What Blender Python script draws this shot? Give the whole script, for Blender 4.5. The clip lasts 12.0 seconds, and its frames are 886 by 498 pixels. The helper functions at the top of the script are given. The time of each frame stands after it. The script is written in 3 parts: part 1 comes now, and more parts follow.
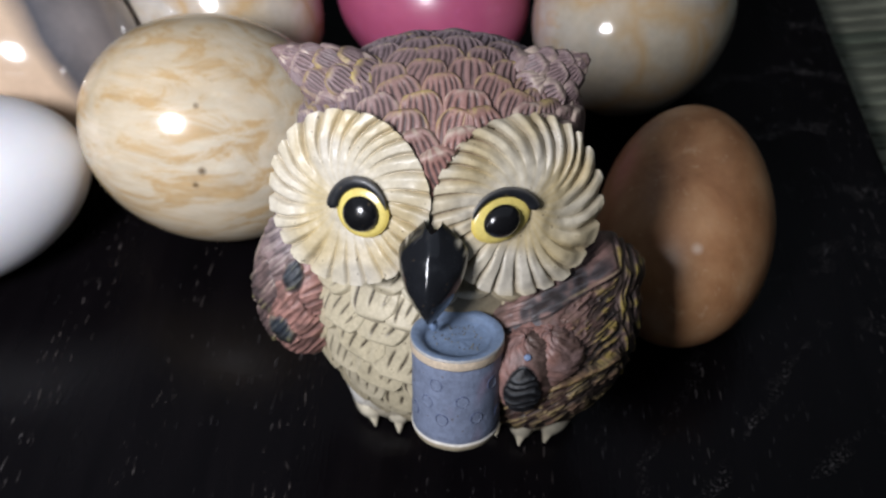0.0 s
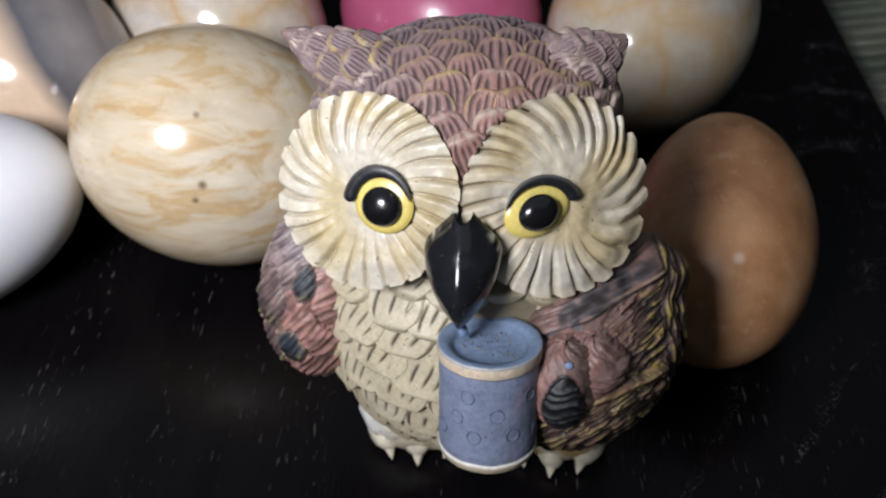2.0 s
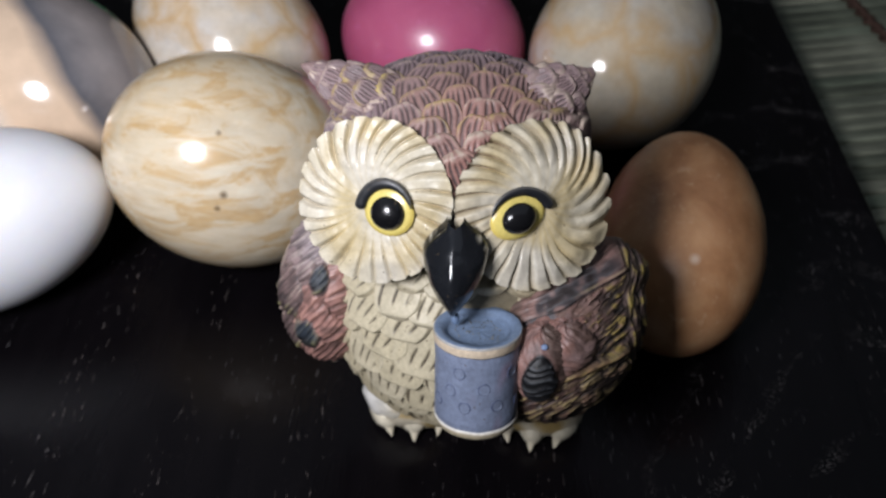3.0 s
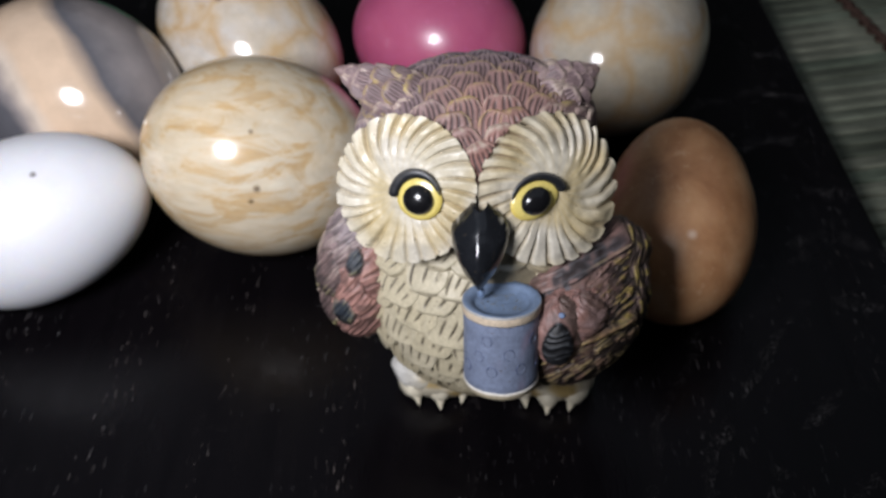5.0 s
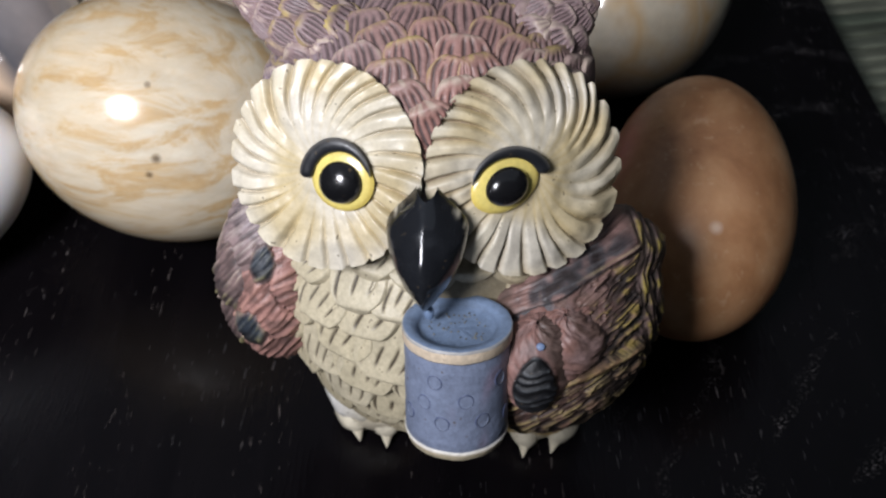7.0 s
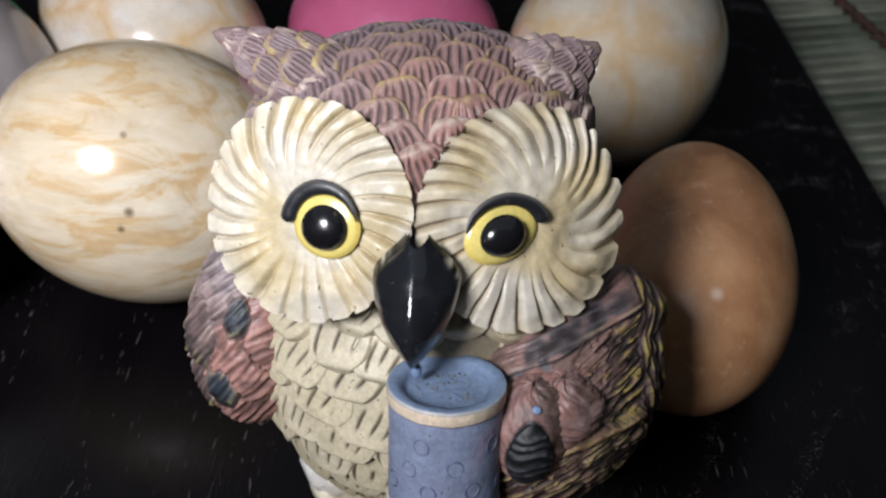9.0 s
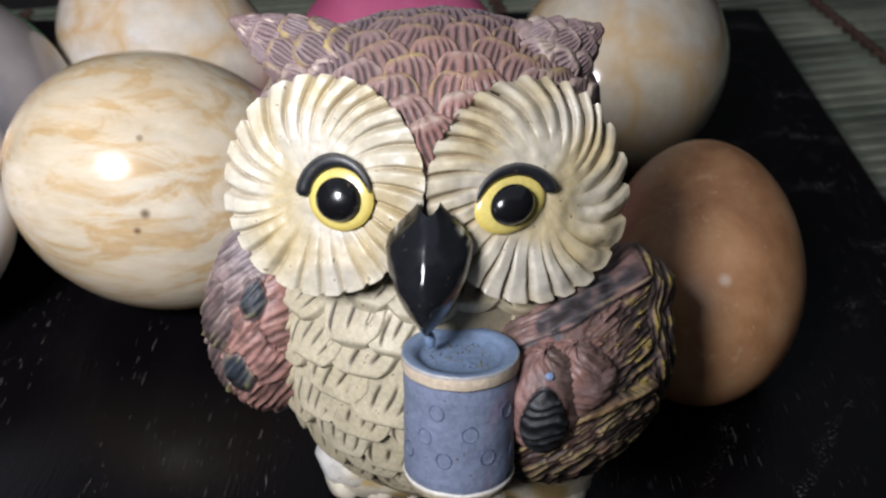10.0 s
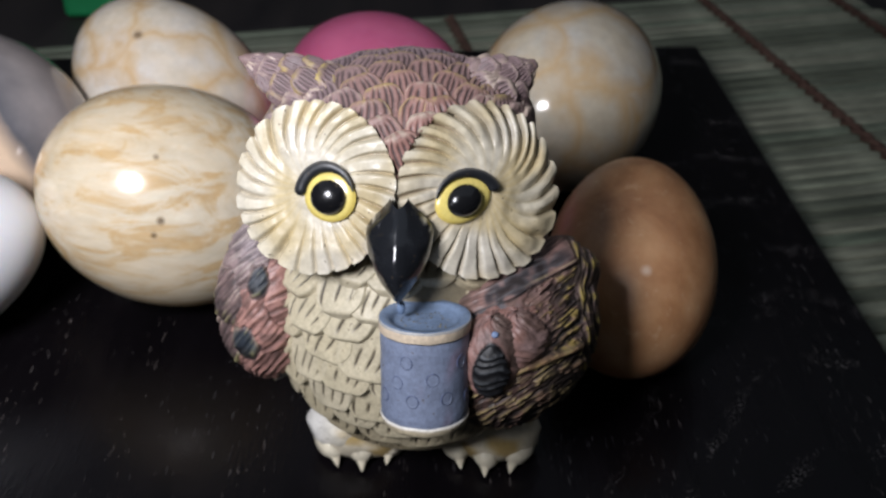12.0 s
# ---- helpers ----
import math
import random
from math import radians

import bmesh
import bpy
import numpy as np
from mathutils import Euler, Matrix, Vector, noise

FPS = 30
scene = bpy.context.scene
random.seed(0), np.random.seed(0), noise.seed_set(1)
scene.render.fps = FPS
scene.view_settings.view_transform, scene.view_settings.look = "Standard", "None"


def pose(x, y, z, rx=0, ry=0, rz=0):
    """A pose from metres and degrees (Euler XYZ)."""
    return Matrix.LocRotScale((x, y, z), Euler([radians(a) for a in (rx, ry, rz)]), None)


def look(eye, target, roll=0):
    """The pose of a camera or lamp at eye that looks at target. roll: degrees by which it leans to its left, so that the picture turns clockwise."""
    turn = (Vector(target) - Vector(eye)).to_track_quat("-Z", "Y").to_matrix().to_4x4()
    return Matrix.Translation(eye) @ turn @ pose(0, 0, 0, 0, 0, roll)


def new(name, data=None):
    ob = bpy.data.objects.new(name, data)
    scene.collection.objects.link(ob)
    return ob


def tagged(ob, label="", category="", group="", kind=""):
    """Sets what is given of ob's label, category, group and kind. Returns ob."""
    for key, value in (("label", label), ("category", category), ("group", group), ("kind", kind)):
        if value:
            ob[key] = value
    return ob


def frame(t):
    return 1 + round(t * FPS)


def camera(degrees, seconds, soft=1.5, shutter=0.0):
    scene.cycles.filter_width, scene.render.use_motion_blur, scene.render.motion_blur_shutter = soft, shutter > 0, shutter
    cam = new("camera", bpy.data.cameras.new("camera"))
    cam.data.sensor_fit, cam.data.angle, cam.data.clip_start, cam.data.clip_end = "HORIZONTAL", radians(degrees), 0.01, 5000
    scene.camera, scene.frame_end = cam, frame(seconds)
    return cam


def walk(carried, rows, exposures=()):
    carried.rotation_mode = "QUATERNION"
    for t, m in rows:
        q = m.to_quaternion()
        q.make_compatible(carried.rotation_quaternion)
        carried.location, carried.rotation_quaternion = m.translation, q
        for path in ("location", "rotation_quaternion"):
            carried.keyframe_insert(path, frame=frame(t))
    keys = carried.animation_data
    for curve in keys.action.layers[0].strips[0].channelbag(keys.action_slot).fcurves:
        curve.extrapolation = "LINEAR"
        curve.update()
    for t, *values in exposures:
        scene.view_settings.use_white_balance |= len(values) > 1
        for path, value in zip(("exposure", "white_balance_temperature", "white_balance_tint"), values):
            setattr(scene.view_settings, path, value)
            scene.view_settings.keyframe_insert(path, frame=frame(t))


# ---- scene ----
cam = camera(47.8, 12.0, soft=2.3)
PATH = [
    (0, (0.0208, -0.1208, 0.1901), (-0.0008, 0.0186, 0.0483), -2.1),
    (0.5, (0.0198, -0.1206, 0.1929), (-0.0012, 0.0193, 0.0515), -2.1),
    (1, (0.0177, -0.1147, 0.1793), (-0.0033, 0.0249, 0.0376), -2.7),
    (1.5, (0.0139, -0.1071, 0.1692), (-0.0054, 0.0375, 0.0324), -2.3),
    (2, (0.014, -0.117, 0.1708), (-0.0070, 0.0315, 0.0384), -2.3),
    (2.5, (0.0139, -0.1296, 0.1805), (-0.0046, 0.0191, 0.0480), -1.4),
    (2.7, (0.0149, -0.1333, 0.1839), (-0.0039, 0.0159, 0.0520), -1.5),
    (4.3, (0.0162, -0.1702, 0.2077), (0.0009, -0.0185, 0.0783), -2.3),
    (4.5, (0.0154, -0.1718, 0.2096), (-0.0008, -0.0206, 0.0797), -2.5),
    (5, (0.0106, -0.1575, 0.2013), (-0.0061, -0.0085, 0.0689), -2.9),
    (5.5, (0.0121, -0.1379, 0.1905), (-0.0040, 0.0078, 0.0544), -2.5),
    (6, (0.0142, -0.1251, 0.1802), (-0.0016, 0.0198, 0.0433), -2.0),
    (6.5, (0.0154, -0.1167, 0.173), (-0.0004, 0.0273, 0.0351), -1.9),
    (8.3, (0.0116, -0.0988, 0.1567), (-0.0017, 0.0455, 0.0189), -1.2),
    (8.5, (0.012, -0.0989, 0.1566), (-0.0009, 0.0473, 0.0208), -0.7),
    (9, (0.0125, -0.1054, 0.1562), (0.0003, 0.0506, 0.0316), 0.3),
    (9.5, (0.0116, -0.11, 0.1503), (-0.0023, 0.0474, 0.0278), -0.8),
    (10, (0.0128, -0.1144, 0.1494), (-0.0016, 0.0475, 0.0328), -1.1),
    (10.5, (0.0139, -0.1222, 0.1515), (-0.0004, 0.0430, 0.0397), -1.2),
    (11, (0.0137, -0.131, 0.1555), (0.0002, 0.0341, 0.0434), -1.2),
    (11.5, (0.0154, -0.1397, 0.1592), (0.0027, 0.0250, 0.0464), -1.1),
    (12, (0.0172, -0.1497, 0.1643), (0.0074, 0.0166, 0.0535), -0.6),
]
walk(cam, [(t, look(eye, target, roll)) for t, eye, target, roll in PATH], [(0, 0.07), (1.5, 0.14), (5.0, 0.05), (6.5, 0.14), (8.5, 0.23), (9.5, 0.27), (10.5, 0.24), (12.0, 0.18)])

# ---- light: one small lamp held above and to the left, in a dark room ----
world = bpy.data.worlds.new("world")
scene.world = world
world.use_nodes = True
world.node_tree.nodes["Background"].inputs[0].default_value = (0.75, 0.85, 1.0, 1)
world.node_tree.nodes["Background"].inputs[1].default_value = 0.19
lamp_data = bpy.data.lights.new("lamp", "SPOT")
lamp_data.energy, lamp_data.color = 6.5, (0.942, 0.953, 1.035)
lamp_data.spot_size, lamp_data.spot_blend, lamp_data.shadow_soft_size = radians(81), 1.0, 0.048
lamp = new("lamp", lamp_data)
lamp.matrix_world = look((-0.105, -0.20, 0.26), (-0.09, 0.115, 0.03))

# ---- materials ----
def nodes_of(name, rough=0.5, spec=0.5, metal=0.0, coat=0.0):
    m = bpy.data.materials.new(name)
    m.use_nodes = True
    b = m.node_tree.nodes["Principled BSDF"]
    b.inputs["Roughness"].default_value = rough
    b.inputs["Specular IOR Level"].default_value = spec
    b.inputs["Metallic"].default_value = metal
    b.inputs["Coat Weight"].default_value = coat
    b.inputs["Coat Roughness"].default_value = 0.08
    return m, m.node_tree, b


def nd(t, kind, **props):
    n = t.nodes.new(kind)
    for k, v in props.items():
        n.inputs[k.replace("_", " ")].default_value = v
    return n


def coords(t, scale=(1, 1, 1), rot=(0, 0, 0)):
    c, m = t.nodes.new("ShaderNodeTexCoord"), t.nodes.new("ShaderNodeMapping")
    m.inputs["Scale"].default_value = scale
    m.inputs["Rotation"].default_value = rot
    t.links.new(c.outputs["Object"], m.inputs["Vector"])
    return m.outputs[0]


def noise_tex(t, vec, scale, detail=5, rough=0.6, distort=0.0):
    n = nd(t, "ShaderNodeTexNoise", Scale=scale, Detail=detail, Roughness=rough, Distortion=distort)
    t.links.new(vec, n.inputs["Vector"])
    return n.outputs["Fac"]


def ramp(t, fac, stops):
    r = t.nodes.new("ShaderNodeValToRGB")
    e = r.color_ramp.elements
    while len(e) < len(stops):
        e.new(0.5)
    for el, (p, c) in zip(e, stops):
        el.position = p
        el.color = (*c, 1) if len(c) == 3 else c
    t.links.new(fac, r.inputs[0])
    return r.outputs[0]


def mix(t, fac, a, b, how="MIX"):
    n = t.nodes.new("ShaderNodeMix")
    n.data_type, n.blend_type = "RGBA", how
    for sock, v in ((n.inputs[0], fac), (n.inputs[6], a), (n.inputs[7], b)):
        if isinstance(v, (int, float)):
            sock.default_value = v
        elif isinstance(v, tuple):
            sock.default_value = (*v, 1)
        else:
            t.links.new(v, sock)
    return n.outputs[2]


def bump(t, b, fac, strength, dist):
    n = nd(t, "ShaderNodeBump", Strength=strength, Distance=dist)
    t.links.new(fac, n.inputs["Height"])
    t.links.new(n.outputs[0], b.inputs["Normal"])


def g3(v):
    return (v, v, v)


def dark_spots(t, c, spots, colour=(0.09, 0.055, 0.03)):
    """Small pits or flecks at given places of the object, each (x, y, z, radius)."""
    for x, y, z, r in spots:
        d = t.nodes.new("ShaderNodeVectorMath")
        d.operation = "DISTANCE"
        d.inputs[1].default_value = (x, y, z)
        t.links.new(coords(t), d.inputs[0])
        mr = nd(t, "ShaderNodeMapRange")
        mr.inputs["From Min"].default_value, mr.inputs["From Max"].default_value = 0.4 * r, 1.5 * r
        mr.inputs["To Min"].default_value, mr.inputs["To Max"].default_value = 0.8, 0.0
        t.links.new(d.outputs["Value"], mr.inputs["Value"])
        c = mix(t, mr.outputs[0], c, colour)
    return c


def marble(name, base, pale, vein, axis_scale, vein_scale, rough=0.16, band=0.5, crack=0.0, turn=(0, 0, 0), spots=(), strength=0.8):
    """Polished cream stone: cloudy ground, rusty veins drawn out along one axis, a few pits."""
    m, t, b = nodes_of(name, rough, 0.5, coat=0.5)
    drawn = t.nodes.new("ShaderNodeMapping")
    drawn.inputs["Scale"].default_value = axis_scale
    t.links.new(coords(t, (1, 1, 1), turn), drawn.inputs["Vector"])
    v = drawn.outputs[0]
    cloud = ramp(t, noise_tex(t, v, 42, 4, 0.55, 0.4), [(0.35, base), (0.65, pale)])
    streak = ramp(t, noise_tex(t, v, vein_scale, 7, 0.66, 0.7), [(0.40, g3(0)), (band, g3(0.25 * strength)), (0.61, g3(strength)), (0.72, g3(0.45 * strength))])
    c = mix(t, streak, cloud, vein)
    fine = ramp(t, noise_tex(t, v, 260, 4, 0.6), [(0.35, g3(0.86)), (0.65, g3(1.0))])
    c = mix(t, 1.0, c, fine, "MULTIPLY")
    if crack:
        w = nd(t, "ShaderNodeTexVoronoi", Scale=crack)
        w.feature = "DISTANCE_TO_EDGE"
        warp = t.nodes.new("ShaderNodeVectorMath")
        warp.operation = "MULTIPLY_ADD"
        nc = nd(t, "ShaderNodeTexNoise", Scale=60.0, Detail=3.0)
        t.links.new(v, nc.inputs["Vector"])
        t.links.new(nc.outputs["Color"], warp.inputs[0])
        warp.inputs[1].default_value = (0.02, 0.02, 0.02)
        t.links.new(v, warp.inputs[2])
        t.links.new(warp.outputs[0], w.inputs["Vector"])
        line = ramp(t, w.outputs["Distance"], [(0.0, g3(0.6)), (0.05, g3(0.34)), (0.16, g3(0))])
        c = mix(t, line, c, vein)
    pits = nd(t, "ShaderNodeTexVoronoi", Scale=95.0)
    t.links.new(coords(t), pits.inputs["Vector"])
    spot = ramp(t, pits.outputs["Distance"], [(0.0, g3(0.6)), (0.05, g3(0.5)), (0.08, g3(0))])
    sparse = ramp(t, noise_tex(t, coords(t), 33, 2), [(0.55, g3(0)), (0.62, g3(1))])
    c = mix(t, mix(t, 1.0, spot, sparse, "MULTIPLY"), c, (0.10, 0.07, 0.045))
    c = dark_spots(t, c, spots)
    t.links.new(c, b.inputs["Base Color"])
    b.inputs["Subsurface Weight"].default_value = 0.08
    b.inputs["Subsurface Radius"].default_value = (0.004, 0.003, 0.002)
    b.inputs["Subsurface Scale"].default_value = 1.0
    return m


# ---- helpers for meshes ----
def empty_thing(name, at, label, category, **kw):
    e = new(name)
    e.location = at
    return tagged(e, label, category, **kw)


def mesh_from(name, verts, faces, mats, smooth=True, idx=None):
    me = bpy.data.meshes.new(name)
    me.from_pydata(verts, [], faces)
    for m in mats:
        me.materials.append(m)
    if smooth:
        me.polygons.foreach_set("use_smooth", [True] * len(me.polygons))
    if idx is not None:
        me.polygons.foreach_set("material_index", idx)
    me.update()
    return me


def box_mesh(name, sx, sy, sz, mat, bevel=0.001):
    bm = bmesh.new()
    bmesh.ops.create_cube(bm, size=1)
    bmesh.ops.scale(bm, vec=(sx, sy, sz), verts=bm.verts)
    bmesh.ops.bevel(bm, geom=bm.edges[:], offset=bevel, segments=3, affect="EDGES", profile=0.5)
    me = bpy.data.meshes.new(name)
    bm.to_mesh(me)
    bm.free()
    me.materials.append(mat)
    return me


# ---- the wooden board ----
BOARD_TURN = 4.6
def board_material():
    """Ebonised open-grained wood: nearly black, satin, with long pale flecked pores."""
    m, t, b = nodes_of("black_stained_wood", 0.3, 0.14)
    v = coords(t)
    wob = nd(t, "ShaderNodeTexWave", Scale=9.0, Distortion=9.0, Detail=3.0)
    wob.inputs["Detail Scale"].default_value = 0.9
    t.links.new(coords(t, (1.0, 0.22, 1)), wob.inputs["Vector"])
    pores = noise_tex(t, coords(t, (1.0, 0.11, 1)), 1500, 2, 0.6)
    fleck = ramp(t, pores, [(0.645, g3(0)), (0.72, g3(1))])
    patch = ramp(t, noise_tex(t, v, 55, 4), [(0.48, g3(0)), (0.62, g3(1))])
    f = mix(t, 1.0, fleck, patch, "MULTIPLY")
    ring = ramp(t, wob.outputs["Fac"], [(0.78, g3(0)), (0.95, g3(0.9))])
    base = mix(t, noise_tex(t, coords(t, (1.0, 0.08, 1)), 240, 5), (0.0012, 0.0010, 0.0014), (0.0045, 0.0036, 0.0044))
    c = mix(t, mix(t, 1.0, ring, fleck, "MULTIPLY"), base, (0.09, 0.075, 0.07))
    c = mix(t, f, c, (0.055, 0.052, 0.054))
    # arched growth rings towards one side, broken into specks
    off = t.nodes.new("ShaderNodeVectorMath")
    off.operation = "SUBTRACT"
    off.inputs[1].default_value = (0.262, -0.10, 0.006)
    t.links.new(v, off.inputs[0])
    flat = t.nodes.new("ShaderNodeVectorMath")
    flat.operation = "MULTIPLY"
    flat.inputs[1].default_value = (1.0, 0.42, 0.0)
    t.links.new(off.outputs[0], flat.inputs[0])
    far = t.nodes.new("ShaderNodeVectorMath")
    far.operation = "LENGTH"
    t.links.new(flat.outputs[0], far.inputs[0])
    turns = t.nodes.new("ShaderNodeMath")
    turns.operation = "MULTIPLY_ADD"
    t.links.new(far.outputs["Value"], turns.inputs[0])
    turns.inputs[1].default_value = 88.0
    t.links.new(noise_tex(t, v, 48, 4), turns.inputs[2])
    saw = t.nodes.new("ShaderNodeMath")
    saw.operation = "FRACT"
    t.links.new(turns.outputs[0], saw.inputs[0])
    line = ramp(t, saw.outputs[0], [(0.0, g3(0)), (0.05, g3(1)), (0.14, g3(0.8)), (0.26, g3(0))])
    crumbs = ramp(t, noise_tex(t, v, 1500, 3, 0.7), [(0.55, g3(0)), (0.66, g3(1))])
    broken = ramp(t, noise_tex(t, v, 85, 3), [(0.45, g3(0)), (0.62, g3(1))])
    crumbs = mix(t, 1.0, crumbs, broken, "MULTIPLY")
    x_of = t.nodes.new("ShaderNodeSeparateXYZ")
    t.links.new(v, x_of.inputs[0])
    side = ramp(t, x_of.outputs["X"], [(0.19, g3(0)), (0.235, g3(1))])
    rings = mix(t, 1.0, mix(t, 1.0, line, crumbs, "MULTIPLY"), side, "MULTIPLY")
    c = mix(t, rings, c, (0.24, 0.215, 0.21))
    t.links.new(c, b.inputs["Base Color"])
    r = ramp(t, noise_tex(t, coords(t, (1, 0.2, 1)), 120, 4), [(0.3, g3(0.17)), (0.7, g3(0.30))])
    t.links.new(r, b.inputs["Roughness"])
    bump(t, b, pores, 0.25, 0.0004)
    return m


board_mat = board_material()
board = new("serving_board", box_mesh("serving_board", 0.56, 0.52, 0.012, board_mat, 0.0015))
tagged(board, "black-stained wooden board with open flecked grain on a slatted mat", "board")
board.matrix_world = Matrix.Translation((0.1025, 0.2575, 0)) @ pose(0, 0, 0, 0, 0, BOARD_TURN) @ Matrix.Translation((-0.28, -0.26, -0.006))

# ---- eggs ----
def egg_mesh(name, L, S, mat, taper=0.1, seg=72, rings=48):
    """An egg with its long axis along x, the blunt end at -x."""
    verts, faces = [], []
    for i in range(1, rings):
        a = math.pi * i / rings
        x = -L * math.cos(a)
        r = S * math.sin(a) * (1 - taper * x / L)
        for j in range(seg):
            b = 2 * math.pi * j / seg
            verts.append((x, r * math.cos(b), r * math.sin(b)))
    for i in range(rings - 2):
        for j in range(seg):
            k = (j + 1) % seg
            faces.append((i * seg + j, (i + 1) * seg + j, (i + 1) * seg + k, i * seg + k))
    n = len(verts)
    verts += [(-L, 0, 0), (L, 0, 0)]
    for j in range(seg):
        k = (j + 1) % seg
        faces.append((n, j, k))
        faces.append((n + 1, (rings - 2) * seg + k, (rings - 2) * seg + j))
    return mesh_from(name, verts, faces, [mat] if mat else [])


def lay_egg(x, y, L, S, az, el, stone, label, taper=0.1, spots=()):
    """stone: makes the material from the turn that lines its grain up with the board, and the pits in the egg's own space."""
    me = egg_mesh("egg", L, S, None, taper)
    ob = new("egg", me)
    turn = pose(0, 0, 0, 0, 0, az) @ pose(0, 0, 0, 0, -el, 0)
    low = min((turn @ v.co).z for v in me.vertices)
    ob.matrix_world = Matrix.Translation((x, y, -low + 0.0001)) @ turn
    back = ob.matrix_world.inverted()
    me.materials.append(stone(tuple(turn.to_euler()), [(*(back @ Vector(s[:3])), s[3]) for s in spots]))
    return tagged(ob, label, "egg", "eggs on the board")


def plain_stone(name, stops, scale, rough, coat, speck=(0.5, 0.4, 0.3), spots=(), fleck=(0.09, 0.055, 0.03)):
    m, t, b = nodes_of(name, rough, 0.5, coat=coat)
    c = ramp(t, noise_tex(t, coords(t), scale, 6, 0.6, 0.3), stops)
    sp = ramp(t, noise_tex(t, coords(t), 420, 4, 0.6), [(0.60, g3(0)), (0.72, g3(0.5))])
    c = dark_spots(t, mix(t, sp, c, speck), spots, fleck)
    t.links.new(c, b.inputs["Base Color"])
    b.inputs["Subsurface Weight"].default_value = 0.1
    b.inputs["Subsurface Radius"].default_value = (0.004, 0.002, 0.001)
    b.inputs["Subsurface Scale"].default_value = 1.0
    bump(t, b, noise_tex(t, coords(t), 900, 3), 0.05, 0.0003)
    return m


def striped_stone(turn):
    """Peach stone crossed by soft grey-blue bands."""
    m, t, b = nodes_of("banded_stone", 0.15, 0.5, coat=0.5)
    n = nd(t, "ShaderNodeTexNoise", Scale=30.0, Detail=4.0)
    v = coords(t, (1, 1, 1), turn)
    t.links.new(v, n.inputs["Vector"])
    add = t.nodes.new("ShaderNodeVectorMath")
    add.operation = "MULTIPLY_ADD"
    add.inputs[1].default_value = (0.014, 0.014, 0.014)
    t.links.new(n.outputs["Color"], add.inputs[0])
    t.links.new(v, add.inputs[2])
    dot = t.nodes.new("ShaderNodeVectorMath")
    dot.operation = "DOT_PRODUCT"
    dot.inputs[1].default_value = (0.80, 0.48, 0.36)
    t.links.new(add.outputs[0], dot.inputs[0])
    mr = nd(t, "ShaderNodeMapRange")
    mr.inputs["From Min"].default_value, mr.inputs["From Max"].default_value = -0.032, 0.050
    t.links.new(dot.outputs["Value"], mr.inputs["Value"])
    peach, pale, grey, dark = (0.66, 0.49, 0.35), (0.64, 0.53, 0.43), (0.28, 0.245, 0.235), (0.11, 0.108, 0.12)
    c = ramp(t, mr.outputs[0], [(0.0, pale), (0.16, grey), (0.25, dark), (0.33, dark), (0.37, grey), (0.42, pale), (0.47, peach), (0.63, peach), (0.70, dark), (0.80, grey), (0.90, grey), (1.0, pale)])
    fine = ramp(t, noise_tex(t, v, 120, 5), [(0.3, g3(0.82)), (0.7, g3(1.0))])
    t.links.new(mix(t, 1.0, c, fine, "MULTIPLY"), b.inputs["Base Color"])
    return m


rust = (0.50, 0.29, 0.08)
lay_egg(-0.0671, 0.0738, 0.0346, 0.0290, 200, 25.5, lambda turn, spots: marble("cream_marble", (0.63, 0.52, 0.365), (0.69, 0.625, 0.50), rust, (0.34, 1, 1.25), 125, strength=0.7, turn=turn, spots=spots, rough=0.2), "polished cream marble egg with rusty streaks, beside the owl", 0.0, ((-0.0611, 0.0467, 0.0396, 0.0009), (-0.0629, 0.0453, 0.0363, 0.0007)))
lay_egg(-0.0848, 0.1360, 0.0347, 0.0274, 152, 34.4, lambda turn, spots: marble("cracked_marble", (0.62, 0.52, 0.38), (0.62, 0.58, 0.53), rust, (1, 1, 1), 40, band=0.57, strength=0.32, crack=40, spots=spots), "polished cream marble egg with ochre veins and a dark pit", 0.06, ((-0.0877, 0.1234, 0.0552, 0.0013),))
lay_egg(0.0408, 0.1447, 0.0400, 0.0286, 69.8, -2, lambda turn, spots: marble("grey_marble", (0.52, 0.45, 0.34), (0.50, 0.48, 0.44), (0.48, 0.29, 0.10), (1, 1, 1), 36, band=0.57, strength=0.5, crack=30, spots=spots), "polished grey-cream marble egg with ochre patches", 0.05)
lay_egg(-0.0215, 0.1483, 0.0306, 0.0259, 163, 9, lambda turn, spots: plain_stone("pink_stone", [(0.3, (0.37, 0.07, 0.15)), (0.7, (0.45, 0.10, 0.19))], 60, 0.32, 0.2, (0.50, 0.12, 0.26)), "polished bright pink stone egg", 0.05)
lay_egg(0.0520, 0.0594, 0.0323, 0.0210, 83.3, 14, lambda turn, spots: plain_stone("brown_stone", [(0.3, (0.25, 0.108, 0.046)), (0.5, (0.38, 0.19, 0.088)), (0.68, (0.47, 0.265, 0.135))], 75, 0.38, 0.0, (0.55, 0.38, 0.24), spots=spots, fleck=(0.60, 0.46, 0.36)), "satin caramel-brown stone egg behind the owl's wing", 0.07, ((0.0520, 0.0372, 0.0351, 0.0011), (0.0500, 0.0380, 0.0335, 0.0006), (0.0560, 0.0395, 0.0330, 0.0005)))
